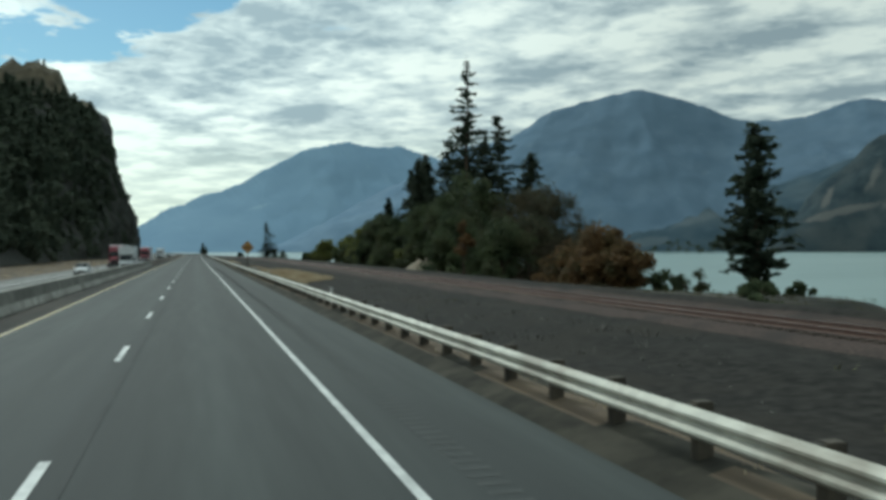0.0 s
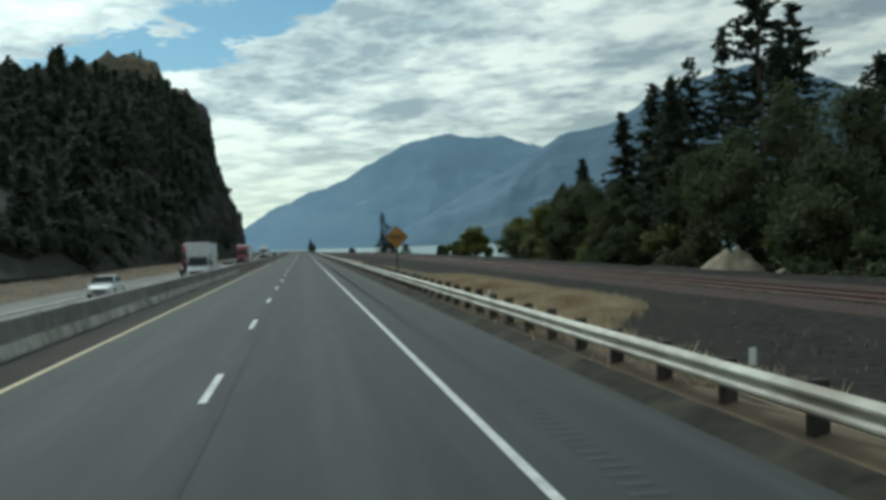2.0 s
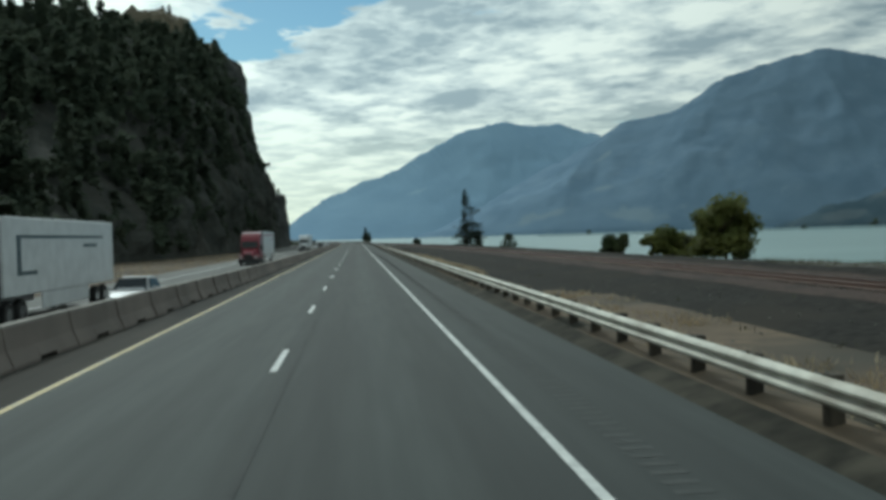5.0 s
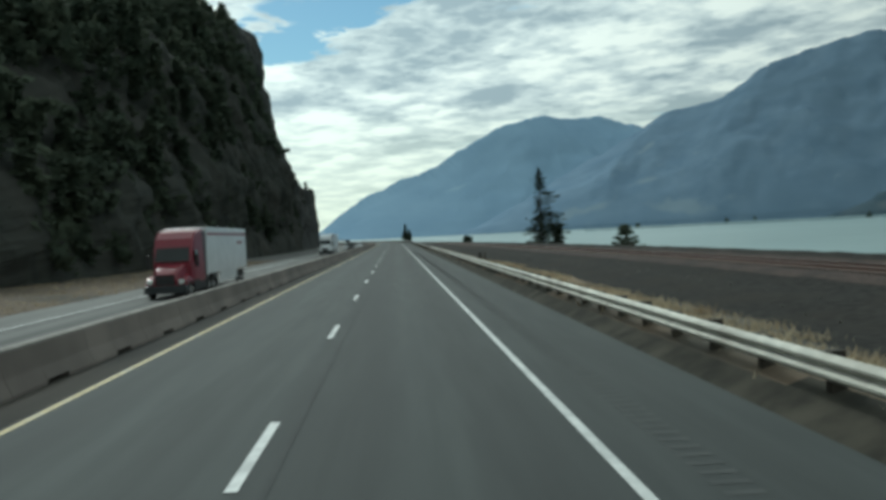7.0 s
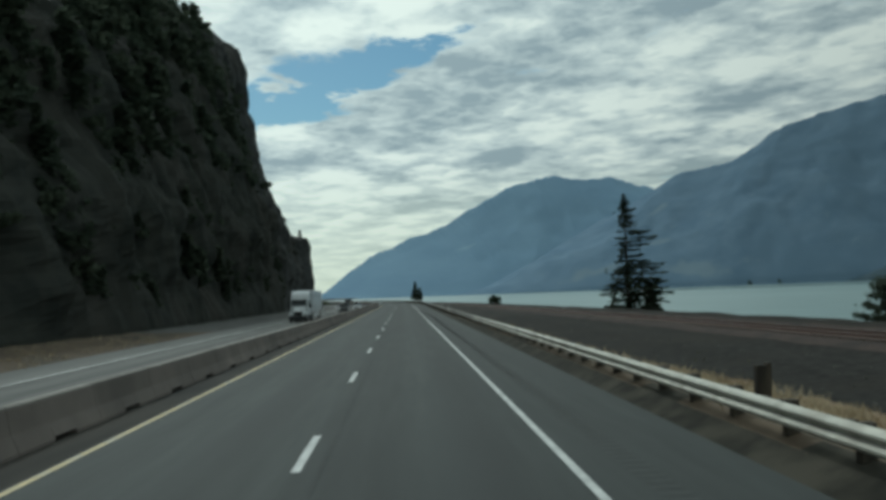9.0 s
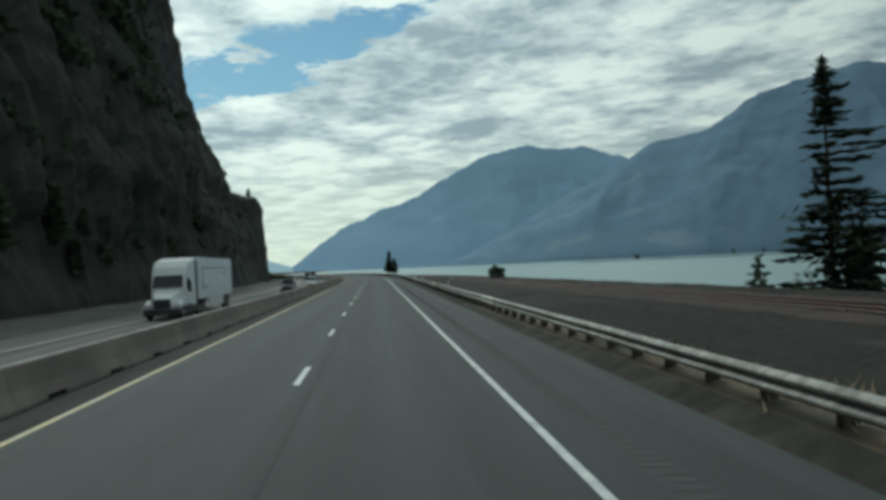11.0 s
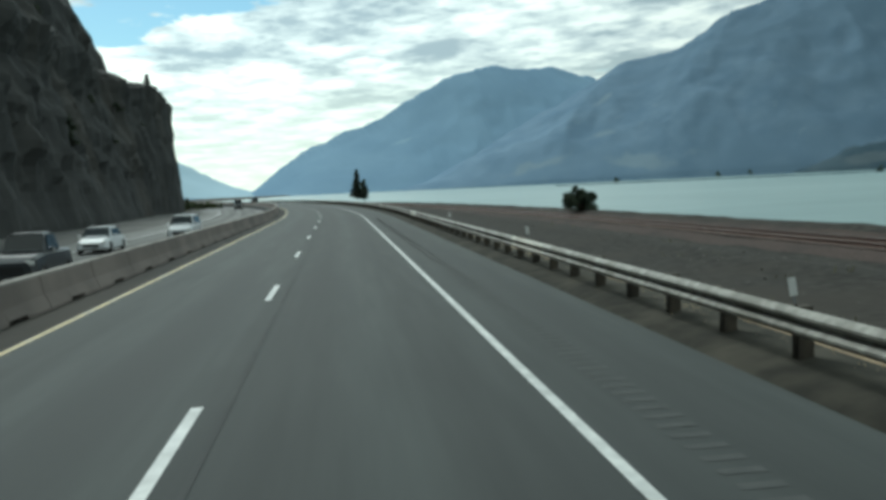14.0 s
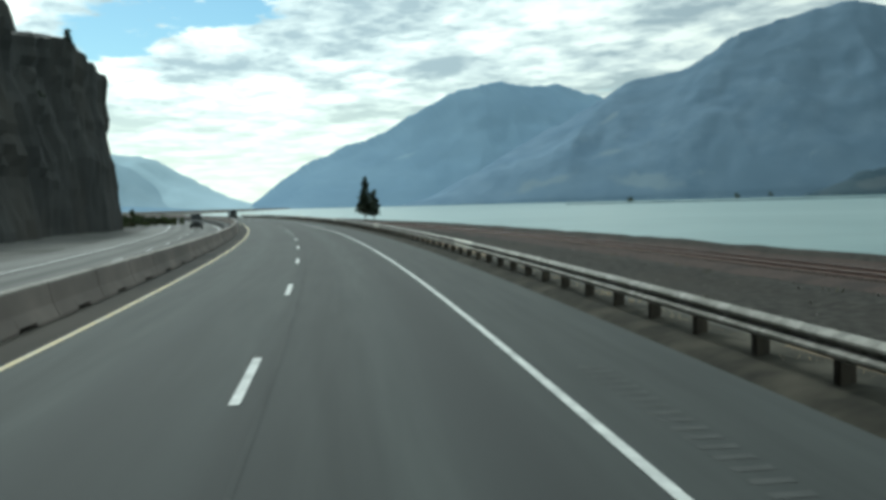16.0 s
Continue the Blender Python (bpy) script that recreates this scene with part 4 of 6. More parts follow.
def cliff_point(y, q):
    """The rock face at distance y; q runs 0 (foot) to 6 (back of the top)."""
    ks = sorted(CLIFF)
    y = max(ks[0], min(ks[-1] - 0.01, y))
    k = max(i for i, v in enumerate(ks) if v <= y)
    t = (y - ks[k]) / (ks[k + 1] - ks[k])
    j = min(5, int(q))
    w = q - j
    a, b = CLIFF[ks[k]], CLIFF[ks[k + 1]]
    lo = [a[j][i] + (a[j + 1][i] - a[j][i]) * w for i in (0, 1)]
    hi = [b[j][i] + (b[j + 1][i] - b[j][i]) * w for i in (0, 1)]
    return lo[0] + (hi[0] - lo[0]) * t, lo[1] + (hi[1] - lo[1]) * t


def build_cliff():
    ys = [28, 32, 36] + [40 + 2.4 * i for i in range(125)] + [340 + 1.1 * i for i in range(221)] + [584 + 0.8 * i for i in range(14)] + [600, 610, 625, 640]
    qs = [i * 5 / 105 for i in range(106)] + [5.2, 5.5, 6, 6.01]
    v, f = [], []
    for y in ys:
        for q in qs:
            x, z = cliff_point(y, min(q, 6))
            if q > 6:
                z = -1.0
            steep = smoothstep(200, 330, y)
            k = smoothstep(0, 0.5, q)
            wob = 1.2 * noise.noise(Vector((y * 0.07, z * 0.07, 1.0)))
            col = abs(noise.noise(Vector((y * 0.16, z * 0.02, 3.0)))) * 1.7 + noise.cell(Vector((y * 0.24 + wob, z * 0.055, 4.0))) * 0.55 + noise.cell(Vector((y * 0.62 + wob, z * 0.13, 6.0))) * 0.3 - 0.1
            ledge = fbm(y * 0.008, z * 0.10, 5.0, 3) * 1.7
            rough = fbm(x * 0.11, y * 0.11, z * 0.11, 6) * 1.7 + fbm(x * 0.5, y * 0.6, z * 0.35, 3) * 0.5
            d = (col * steep + ledge * steep + rough * (0.4 + 0.6 * steep)) * (0.25 + 0.75 * k)
            d = d * (1 - 0.55 * smoothstep(548, 578, y)) + 0.4 * smoothstep(548, 578, y)
            dz = fbm(x * 0.05, y * 0.05, 11.0, 4) * 3.0 * smoothstep(1.0, 3.0, q) if y < 545 else fbm(x * 0.1, y * 0.1, 11.0, 4) * (1.2 * k + 4.5 * smoothstep(3.6, 4.8, q))
            v.append((x - d + 3.4 * smoothstep(548, 578, y), y, z + dz if q > 0 else -1.2))
    n = len(qs)
    for i in range(len(ys) - 1):
        for j in range(n - 1):
            f.append((i * n + j, i * n + j + 1, (i + 1) * n + j + 1, (i + 1) * n + j))
    me = mesh("cliff", v, f, M["basalt"])
    me.materials.append(M["tan_rock"])
    me.materials.append(M["forest_floor"])
    idx = []
    for i in range(len(ys) - 1):
        for j in range(n - 1):
            y, q = ys[i], qs[j]
            bare = smoothstep(2.8, 3.9, q) * smoothstep(436, 468, y) * (1 - smoothstep(606, 630, y)) + 0.5 * fbm(y * 0.04, q * 0.9, 17.0, 4)
            idx.append(1 if bare > 0.62 else (2 if y < 455 + 60 * fbm(q * 0.8, y * 0.02, 9.0) or (q > 3.2 and y < 484) else 0))
    me.polygons.foreach_set("material_index", idx)
    setting("cliff", me, "tall dark basalt cliff with ledges and a bare top", "cliff")


build_cliff()


# ---- trees ----
def conifer_arrays(h, r, seed, density=1.0, start=0.12, droop=0.25, clump=0.42, gaps=0.0, lean=0.0, power=0.85):
    """Leaf cards of a conifer: whorls of limbs that carry small needle sprays. Returns verts, faces, limbs."""
    rnd = random.Random(seed)
    v, f, limbs = [], [], []
    z = h * start
    while z < h * 0.985:
        t = (z - h * start) / (h * (1 - start))
        length = r * (1 - t) ** power * (1.0 if t > 0.12 else 0.55 + 3.6 * t) + 0.12
        for _ in range(max(3, int(rnd.gauss(5.5, 1)))):
            if rnd.random() < gaps:
                continue
            a, L = rnd.uniform(0, math.tau), length * rnd.uniform(0.45, 1.12)
            L *= 1 + lean * math.cos(a)
            up = rnd.uniform(-0.1, 0.25) - droop
            tip = (math.cos(a) * L, math.sin(a) * L, z + up * L)
            limbs.append(((0, 0, z), tip))
            n = max(2, int(L / clump * 2.4 * density))
            for i in range(n):
                q = (i + rnd.random()) / n
                q = 0.15 + 0.85 * q
                s = clump * rnd.uniform(0.6, 1.35) * (1.15 - 0.4 * q)
                cx, cy, cz = tip[0] * q + rnd.gauss(0, s * 0.35), tip[1] * q + rnd.gauss(0, s * 0.35), z + (tip[2] - z) * q * q + rnd.gauss(0, s * 0.3)
                for _ in range(2):
                    b, e = rnd.uniform(0, math.tau), rnd.uniform(-0.6, 0.6)
                    dx, dy, dz = math.cos(b) * s, math.sin(b) * s, e * s
                    px, py, pz = -math.sin(b) * s * 0.45, math.cos(b) * s * 0.45, rnd.uniform(-0.5, 0.5) * s
                    k = len(v)
                    v += [(cx - dx, cy - dy, cz - dz), (cx + px, cy + py, cz + pz), (cx + dx, cy + dy, cz + dz - 0.15 * s), (cx - px, cy - py, cz - pz)]
                    f.append((k, k + 1, k + 2, k + 3))
        z += max(0.22, h * 0.028) * rnd.uniform(0.7, 1.3) / max(0.6, density)
    return v, f, limbs


def trunk_arrays(h, r0, limbs, seed, limb_r=0.05):
    rnd = random.Random(seed)
    v, f = [], []

    def tube(a, b, ra, rb, sides):
        a, b = Vector(a), Vector(b)
        d = (b - a).normalized()
        o = d.orthogonal().normalized()
        w = d.cross(o)
        k = len(v)
        for c, rr in ((a, ra), (b, rb)):
            for i in range(sides):
                an = math.tau * i / sides
                v.append(tuple(c + (o * math.cos(an) + w * math.sin(an)) * rr))
        for i in range(sides):
            f.append((k + i, k + (i + 1) % sides, k + sides + (i + 1) % sides, k + sides + i))
    seg, p = 7, Vector((0, 0, -0.4))
    for i in range(seg):
        q = Vector((rnd.gauss(0, 0.015) * h * 0.2, rnd.gauss(0, 0.015) * h * 0.2, h * (i + 1) / seg))
        tube(p, q, r0 * (1 - 0.93 * i / seg), r0 * (1 - 0.93 * (i + 1) / seg), 8)
        p = q
    for a, b in limbs:
        tube(a, b, limb_r * (1.4 - a[2] / h), 0.012, 4)
    return v, f


def conifer(x, y, z, h, r, seed, mat="needles", label="dark green conifer", name="conifer", turn=None, **kw):
    t = thing(name, label, "tree", pose(x, y, z, 0, 0, seed * 37 % 360 if turn is None else turn))
    v, f, limbs = conifer_arrays(h, r, seed, **kw)
    piece("crown", mesh("crown", v, f, M[mat]), t)
    piece("trunk", mesh("trunk", *trunk_arrays(h, 0.012 * h + 0.05, limbs[::2], seed), M["bark"]), t)
    return t


def broadleaf_arrays(h, r, seed, n_clumps=26, leaves=130, leaf=0.24, low=0.15):
    """Leaf cards in clumps, the clumps gathered in uneven lobes at the ends of the main limbs."""
    rnd = random.Random(seed)
    v, f, limbs = [], [], []
    lobes = []
    n_lobes = max(4, n_clumps // 6)
    for k in range(n_lobes):
        a = math.tau * (k + rnd.uniform(-0.3, 0.3)) / n_lobes
        zz = rnd.uniform(low + 0.12, 0.80)
        q = rnd.uniform(0.25, 0.8) * (1.0 if zz < 0.6 else 0.6)
        lobes.append((math.cos(a) * r * q, math.sin(a) * r * q, zz * h, r * rnd.uniform(0.30, 0.55)))
    lobes.append((rnd.uniform(-0.25, 0.25) * r, rnd.uniform(-0.25, 0.25) * r, h * 0.84, r * 0.30))
    for c in range(n_clumps):
        lx, ly, lz, lr = lobes[c % len(lobes)]
        d = Vector((rnd.gauss(0, 1), rnd.gauss(0, 1), rnd.gauss(0, 0.9))).normalized() * lr * rnd.uniform(0.3, 1.0)
        c0 = Vector((lx, ly, max(h * low, lz))) + d
        s = r * rnd.uniform(0.13, 0.30)
        limbs.append(((0, 0, h * 0.35 * rnd.uniform(0.5, 1.2)), tuple(c0)))
        for _ in range(leaves):
            p = c0 + Vector((rnd.gauss(0, 1), rnd.gauss(0, 1), rnd.gauss(0, 0.8))).normalized() * s * 1.15 * rnd.random() ** 0.6
            if p.z < 0.05:
                p.z = rnd.uniform(0.05, 0.4)
            e1 = Vector((rnd.gauss(0, 1), rnd.gauss(0, 1), rnd.gauss(0, 0.8))).normalized() * leaf * rnd.uniform(0.6, 1.4)
            e2 = e1.orthogonal().normalized() * leaf * 0.6
            k = len(v)
            v += [tuple(p - e1), tuple(p + e2), tuple(p + e1), tuple(p - e2)]
            f.append((k, k + 1, k + 2, k + 3))
    return v, f, limbs


def broadleaf(x, y, z, h, r, seed, mat="leaf_dark", label="dull green broadleaf tree", name="broadleaf_tree", **kw):
    t = thing(name, label, "bush" if h < 5 else "tree", pose(x, y, z))
    v, f, limbs = broadleaf_arrays(h, r, seed, **kw)
    piece("crown", mesh("crown", v, f, M[mat]), t)
    piece("trunk", mesh("trunk", *trunk_arrays(h * 0.7, 0.02 * h + 0.04, limbs[::2], seed, 0.05), M["bark"]), t)
    return t


def gz(u, s):
    return ground_z(u, s) - 0.05


# the lone pine on the spit
conifer(44.5, 61.5, gz(44.5, 61.5), 14.3, 3.7, 11, "pine", "ragged dark pine alone on the river bank", "pine_tree", clump=0.5, gaps=0.28, droop=0.0, start=0.1, density=1.1, power=0.45)
# the wood between railway and river
for x, y, h, r, sd, mt, kind, power, label in (
        (39.5, 124.5, 32.5, 6.4, 12, "pine", "pine_tree", 0.75, "very tall pine with open crown"),
        (46.8, 131, 25.8, 6.6, 13, "pine", "pine_tree", 0.6, "tall dark pine with flat-topped limbs"),
        (43.5, 128, 22.0, 6.0, 30, "pine", "pine_tree", 0.65, "tall dark pine crowded among others"),
        (42.7, 145, 23.2, 5.2, 14, "pine", "pine_tree", 0.6, "tall broad pine among others"),
        (44.6, 141, 25.5, 4.6, 31, "pine", "pine_tree", 0.7, "tall pine with a thin ragged top"),
        (38.4, 145, 20.0, 4.6, 15, "needles", "conifer", 0.65, "dense dark fir in the wood"),
        (37.9, 153, 18.2, 4.2, 16, "needles", "conifer", 0.65, "dense dark fir in the wood"),
        (40.5, 151, 17.0, 4.2, 32, "pine", "pine_tree", 0.6, "ragged pine behind other trees"),
        (36.0, 135, 17.5, 4.6, 19, "needles", "conifer", 0.65, "broad dark fir at the wood's edge"),
        (32.8, 127.5, 17.2, 4.3, 33, "needles", "conifer", 0.75, "dense full fir at the front of the wood"),
        (35.2, 160, 13.2, 3.4, 20, "needles", "conifer", 0.7, "dark fir at the wood's edge"),
        (36.0, 171.5, 10.6, 3.0, 17, "needles", "conifer", 0.6, "dark fir rising over broadleaf trees"),
        (48.5, 121, 18.5, 5.2, 18, "needles", "conifer", 0.6, "dense dark fir among broadleaf trees")):
    conifer(x, y, gz(x, y), h, r, sd, mt, label, kind, clump=0.35, gaps=0.30 if kind == "pine_tree" else 0.05, droop=0.04 if kind == "pine_tree" else 0.15, start=0.14 if kind == "pine_tree" else 0.06, density=1.35, power=power)
wood = [(36.5, 79.5, 6.4, 4.4, "leaf_rust"), (35.2, 71.5, 5.6, 4.0, "leaf_rust"), (34.2, 65.5, 3.8, 3.0, "leaf_rust"), (33, 91, 8.0, 4.8, "leaf_dark"), (38, 95, 10.5, 5.6, "leaf_brown"), (41.5, 87.5, 10.4, 5.4, "leaf_brown"), (45.5, 95, 11.0, 5.6, "leaf_brown"), (31, 101, 8.0, 4.6, "leaf_dark"), (36, 107, 13, 5.6, "leaf_dark"), (31, 113, 9, 4.4, "leaf_dark"),
        (42, 103, 13.0, 6.4, "leaf_brown"), (33, 121, 11.5, 4.8, "leaf_dark"), (37, 117, 14.5, 5.4, "leaf_dark"), (31, 146, 9.5, 4.4, "leaf_dark"), (32.5, 155, 9.0, 4.4, "leaf_dark"), (31.5, 136.5, 8.5, 3.6, "leaf_dark"),
        (31.2, 163, 7.0, 3.8, "leaf_green"), (34, 168, 8.4, 4.4, "leaf_dark"), (38.5, 172, 10.5, 4.6, "leaf_green"), (30.8, 174, 6.0, 3.6, "leaf_green"), (33.2, 181, 6.0, 3.4, "leaf_dark"),
        (30.0, 206, 5.2, 3.0, "leaf_green"), (31.5, 211, 3.4, 2.6, "leaf_dark"), (29.6, 218, 2.6, 2.2, "leaf_green"), (29, 234, 2.0, 1.8, "leaf_dark"), (41, 138, 13, 5.2, "leaf_dark"), (30, 134, 6.0, 3.2, "leaf_dark"), (30.6, 142.5, 6.8, 2.1, "leaf_green"), (47, 109, 12, 6.0, "leaf_brown")]
names_of = {"leaf_rust": "rusty autumn broadleaf tree at the wood's edge", "leaf_dark": "dull green broadleaf tree in the wood", "leaf_green": "bright yellow-green leafy shrub", "leaf_brown": "dull brown broadleaf tree turning in autumn"}
for i, (x, y, h, r, mt) in enumerate(wood):
    broadleaf(x, y, gz(x, y), h, r, 40 + i, mt, names_of[mt], n_clumps=64, leaves=150, leaf=0.19, low=0.03)
for i, (x, y, h, r) in enumerate([(38, 52, 1.0, 1.5), (40.5, 56, 1.2, 1.7), (43, 60, 1.1, 1.6), (47, 65, 1.3, 1.8), (50, 63, 1.0, 1.4), (38, 66, 1.6, 2.0), (36, 72, 2.2, 2.2), (42, 68, 1.3, 1.9)]):
    broadleaf(x, y, gz(x, y), h, r, 80 + i, "leaf_dark", "low dark shrub on the river bank", "shrub", n_clumps=12, leaves=70, leaf=0.2, low=0.1)
for i in range(23):
    x, y = 30.2 + 2.2 * math.sin(i * 2.4), 87 + 4.1 * i
    if 99 < y < 113:        # open ground round the heaps of earth
        x += 3.4
    broadleaf(x, y, gz(x, y), 2.7 + 1.0 * math.sin(i * 5.1), 2.9, 300 + i, "leaf_green" if i % 4 == 1 else "leaf_dark", "low leafy shrub at the foot of the wood", "shrub", n_clumps=24, leaves=90, leaf=0.19, low=0.0)
broadleaf(28.3, 90.5, gz(28.3, 90.5), 6.9, 1.5, 360, "leaf_rust", "slim orange autumn tree before the dark wood", n_clumps=26, leaves=80, leaf=0.17, low=0.35)
for i, (x, y) in enumerate(((32.3, 110.5), (34.2, 113.5), (33.0, 105.5))):
    broadleaf(x, y, gz(x, y), 3.2, 2.8, 365 + i, "leaf_dark", "low leafy shrub at the foot of the wood", "shrub", n_clumps=24, leaves=90, leaf=0.19, low=0.0)
# single trees along the railway bank
def wind_conifer(x, y, z, h, seed):
    """A tall conifer bared by the wind: long level limbs to one side, short ones to the other, a thick skirt below."""
    rnd = random.Random(seed)
    lee = ((0.0, 3.6), (0.06, 4.6), (0.2, 5.4), (0.33, 5.2), (0.42, 4.6), (0.48, 2.0), (0.55, 3.2), (0.64, 3.9), (0.7, 2.6), (0.76, 1.3), (0.86, 1.5), (0.93, 0.9), (1.0, 0.15))
    wind = ((0.0, 2.4), (0.1, 2.9), (0.2, 3.3), (0.3, 2.2), (0.4, 1.5), (0.5, 0.9), (0.6, 0.6), (0.72, 1.0), (0.8, 0.7), (0.9, 0.6), (1.0, 0.1))

    def reach(table, q):
        for (q0, r0), (q1, r1) in zip(table, table[1:]):
            if q <= q1:
                return r0 + (r1 - r0) * (q - q0) / (q1 - q0)
        return table[-1][1]
    v, f, limbs = [], [], []

    def spray(c, along, size):
        up = Vector((rnd.gauss(0, 0.25), rnd.gauss(0, 0.25), 1)).normalized()
        e1 = (Vector(along) + Vector((rnd.gauss(0, 0.4), rnd.gauss(0, 0.4), rnd.gauss(0, 0.15)))).normalized() * size
        e2 = e1.cross(up).normalized() * size * 0.45
        k = len(v)
        v.extend([tuple(c - e1), tuple(c + e2), tuple(c + e1 + Vector((0, 0, 0.1 * size))), tuple(c - e2)])
        f.append((k, k + 1, k + 2, k + 3))
    zz = 0.5
    while zz < h * 0.99:
        q = zz / h
        for side in range(5 if q < 0.45 else 4):
            a = (rnd.gauss(0, 0.45), math.pi + rnd.gauss(0, 0.5), rnd.uniform(0, math.tau), rnd.uniform(0, math.tau), rnd.gauss(0, 0.3))[side]
            w = 0.5 + 0.5 * math.cos(a)
            L = (reach(wind, q) * (1 - w) + reach(lee, q) * w) * rnd.uniform(0.72, 1.05)
            if q > 0.3 and rnd.random() < 0.22:
                continue
            tip = Vector((math.cos(a) * L, math.sin(a) * L, zz + L * rnd.uniform(-0.08, 0.14)))
            base = Vector((0, 0, zz))
            limbs.append((tuple(base), tuple(tip)))
            for i in range(max(3, int(L * 15))):
                t = rnd.uniform(0.12, 1.0)
                size = 0.42 * rnd.uniform(0.7, 1.3)
                spray(base.lerp(tip, t) + Vector((rnd.gauss(0, 0.12), rnd.gauss(0, 0.12), rnd.gauss(0, 0.07))), tip - base, size)
        zz += 0.48 * rnd.uniform(0.75, 1.3)
    for i in range(1500):        # the thick skirt and the tufted leader
        q = rnd.random() ** 1.6 * 0.45 if i < 1250 else rnd.uniform(0.72, 1.0)
        r = (0.40 if i < 1250 else 0.5) * reach(lee if rnd.random() < 0.5 else wind, q)
        spray(Vector((rnd.gauss(0.3 if q < 0.45 else 0, r * 0.6), rnd.gauss(0, r * 0.6), q * h)), (rnd.gauss(0, 1), rnd.gauss(0, 1), rnd.gauss(0, 0.4)), 0.36)
    t = thing("conifer", "wind-shaped conifer with long level limbs on the bank", "tree", pose(x, y, z))
    piece("crown", mesh("crown", v, f, M["pine"]), t)
    piece("trunk", mesh("trunk", *trunk_arrays(h, 0.22, limbs[::2], seed), M["bark"]), t)


def spreading_conifer(x, y, z, h, seed):
    """A low young pine: a rounded tuft on top of a few heavy limbs that curve up at their tips."""
    rnd = random.Random(seed)
    v, f, limbs = [], [], []

    def spray(c, size):
        e1 = Vector((rnd.gauss(0, 1), rnd.gauss(0, 1), rnd.gauss(0, 0.8))).normalized() * size
        e2 = e1.orthogonal().normalized() * size * 0.5
        k = len(v)
        v.extend([tuple(c - e1), tuple(c + e2), tuple(c + e1), tuple(c - e2)])
        f.append((k, k + 1, k + 2, k + 3))
    for q, n, reach in ((0.08, 9, 2.3), (0.27, 8, 2.0), (0.46, 7, 1.7), (0.64, 5, 1.1)):
        for i in range(n):
            a = math.tau * (i + rnd.uniform(-0.3, 0.3)) / n
            L = reach * rnd.uniform(0.75, 1.05) * (1.0 + 0.12 * math.cos(a))
            base = Vector((0, 0, q * h))
            tip = Vector((math.cos(a) * L, math.sin(a) * L, q * h + 0.22 * L))
            limbs.append((tuple(base), tuple(tip)))
            for _ in range(int(L * 62)):
                t = rnd.random() ** 0.7
                c = base.lerp(tip, t)
                c.z -= 0.35 * L * t * (1 - t)
                spray(c + Vector((rnd.gauss(0, 0.13), rnd.gauss(0, 0.13), rnd.gauss(0, 0.09))), rnd.uniform(0.10, 0.2))
    for _ in range(650):
        d = Vector((rnd.gauss(0, 0.36), rnd.gauss(0, 0.36), rnd.gauss(0, 0.26)))
        spray(Vector((0, 0, 0.82 * h)) + d, rnd.uniform(0.1, 0.2))
    t = thing("pine_tree", "low young pine with spreading upturned limbs on the bank", "tree", pose(x, y, z))
    piece("crown", mesh("crown", v, f, M["needles"]), t)
    piece("trunk", mesh("trunk", *trunk_arrays(h * 0.9, 0.1, limbs[::2], seed), M["bark"]), t)


wind_conifer(27.9, 358.4, gz(28, 358), 14.9, 21)
conifer(31.5, 361, gz(31, 361), 5.2, 2.0, 22, "needles", "small conifer beside a taller one", clump=0.35)
spreading_conifer(29.2, 303, gz(29, 303), 3.7, 23)
conifer(29.5, 372, gz(29, 372), 3.4, 1.4, 24, "needles", "small sparse conifer on the bank", clump=0.28, gaps=0.62, droop=-0.05)
broadleaf(23.6, 474.0, gz(23.9, 474) - 0.15, 2.1, 1.9, 25, "pine", "round dark bush on the railway bank", "bush", n_clumps=44, leaves=110, leaf=0.16, low=0.0)
conifer(5.3, 640, -0.6, 9.0, 2.2, 26, "needles", "far slim conifer on the outside of the bend", clump=0.5)
conifer(7.4, 646, -0.6, 6.0, 2.0, 27, "needles", "far conifer on the outside of the bend", clump=0.5)


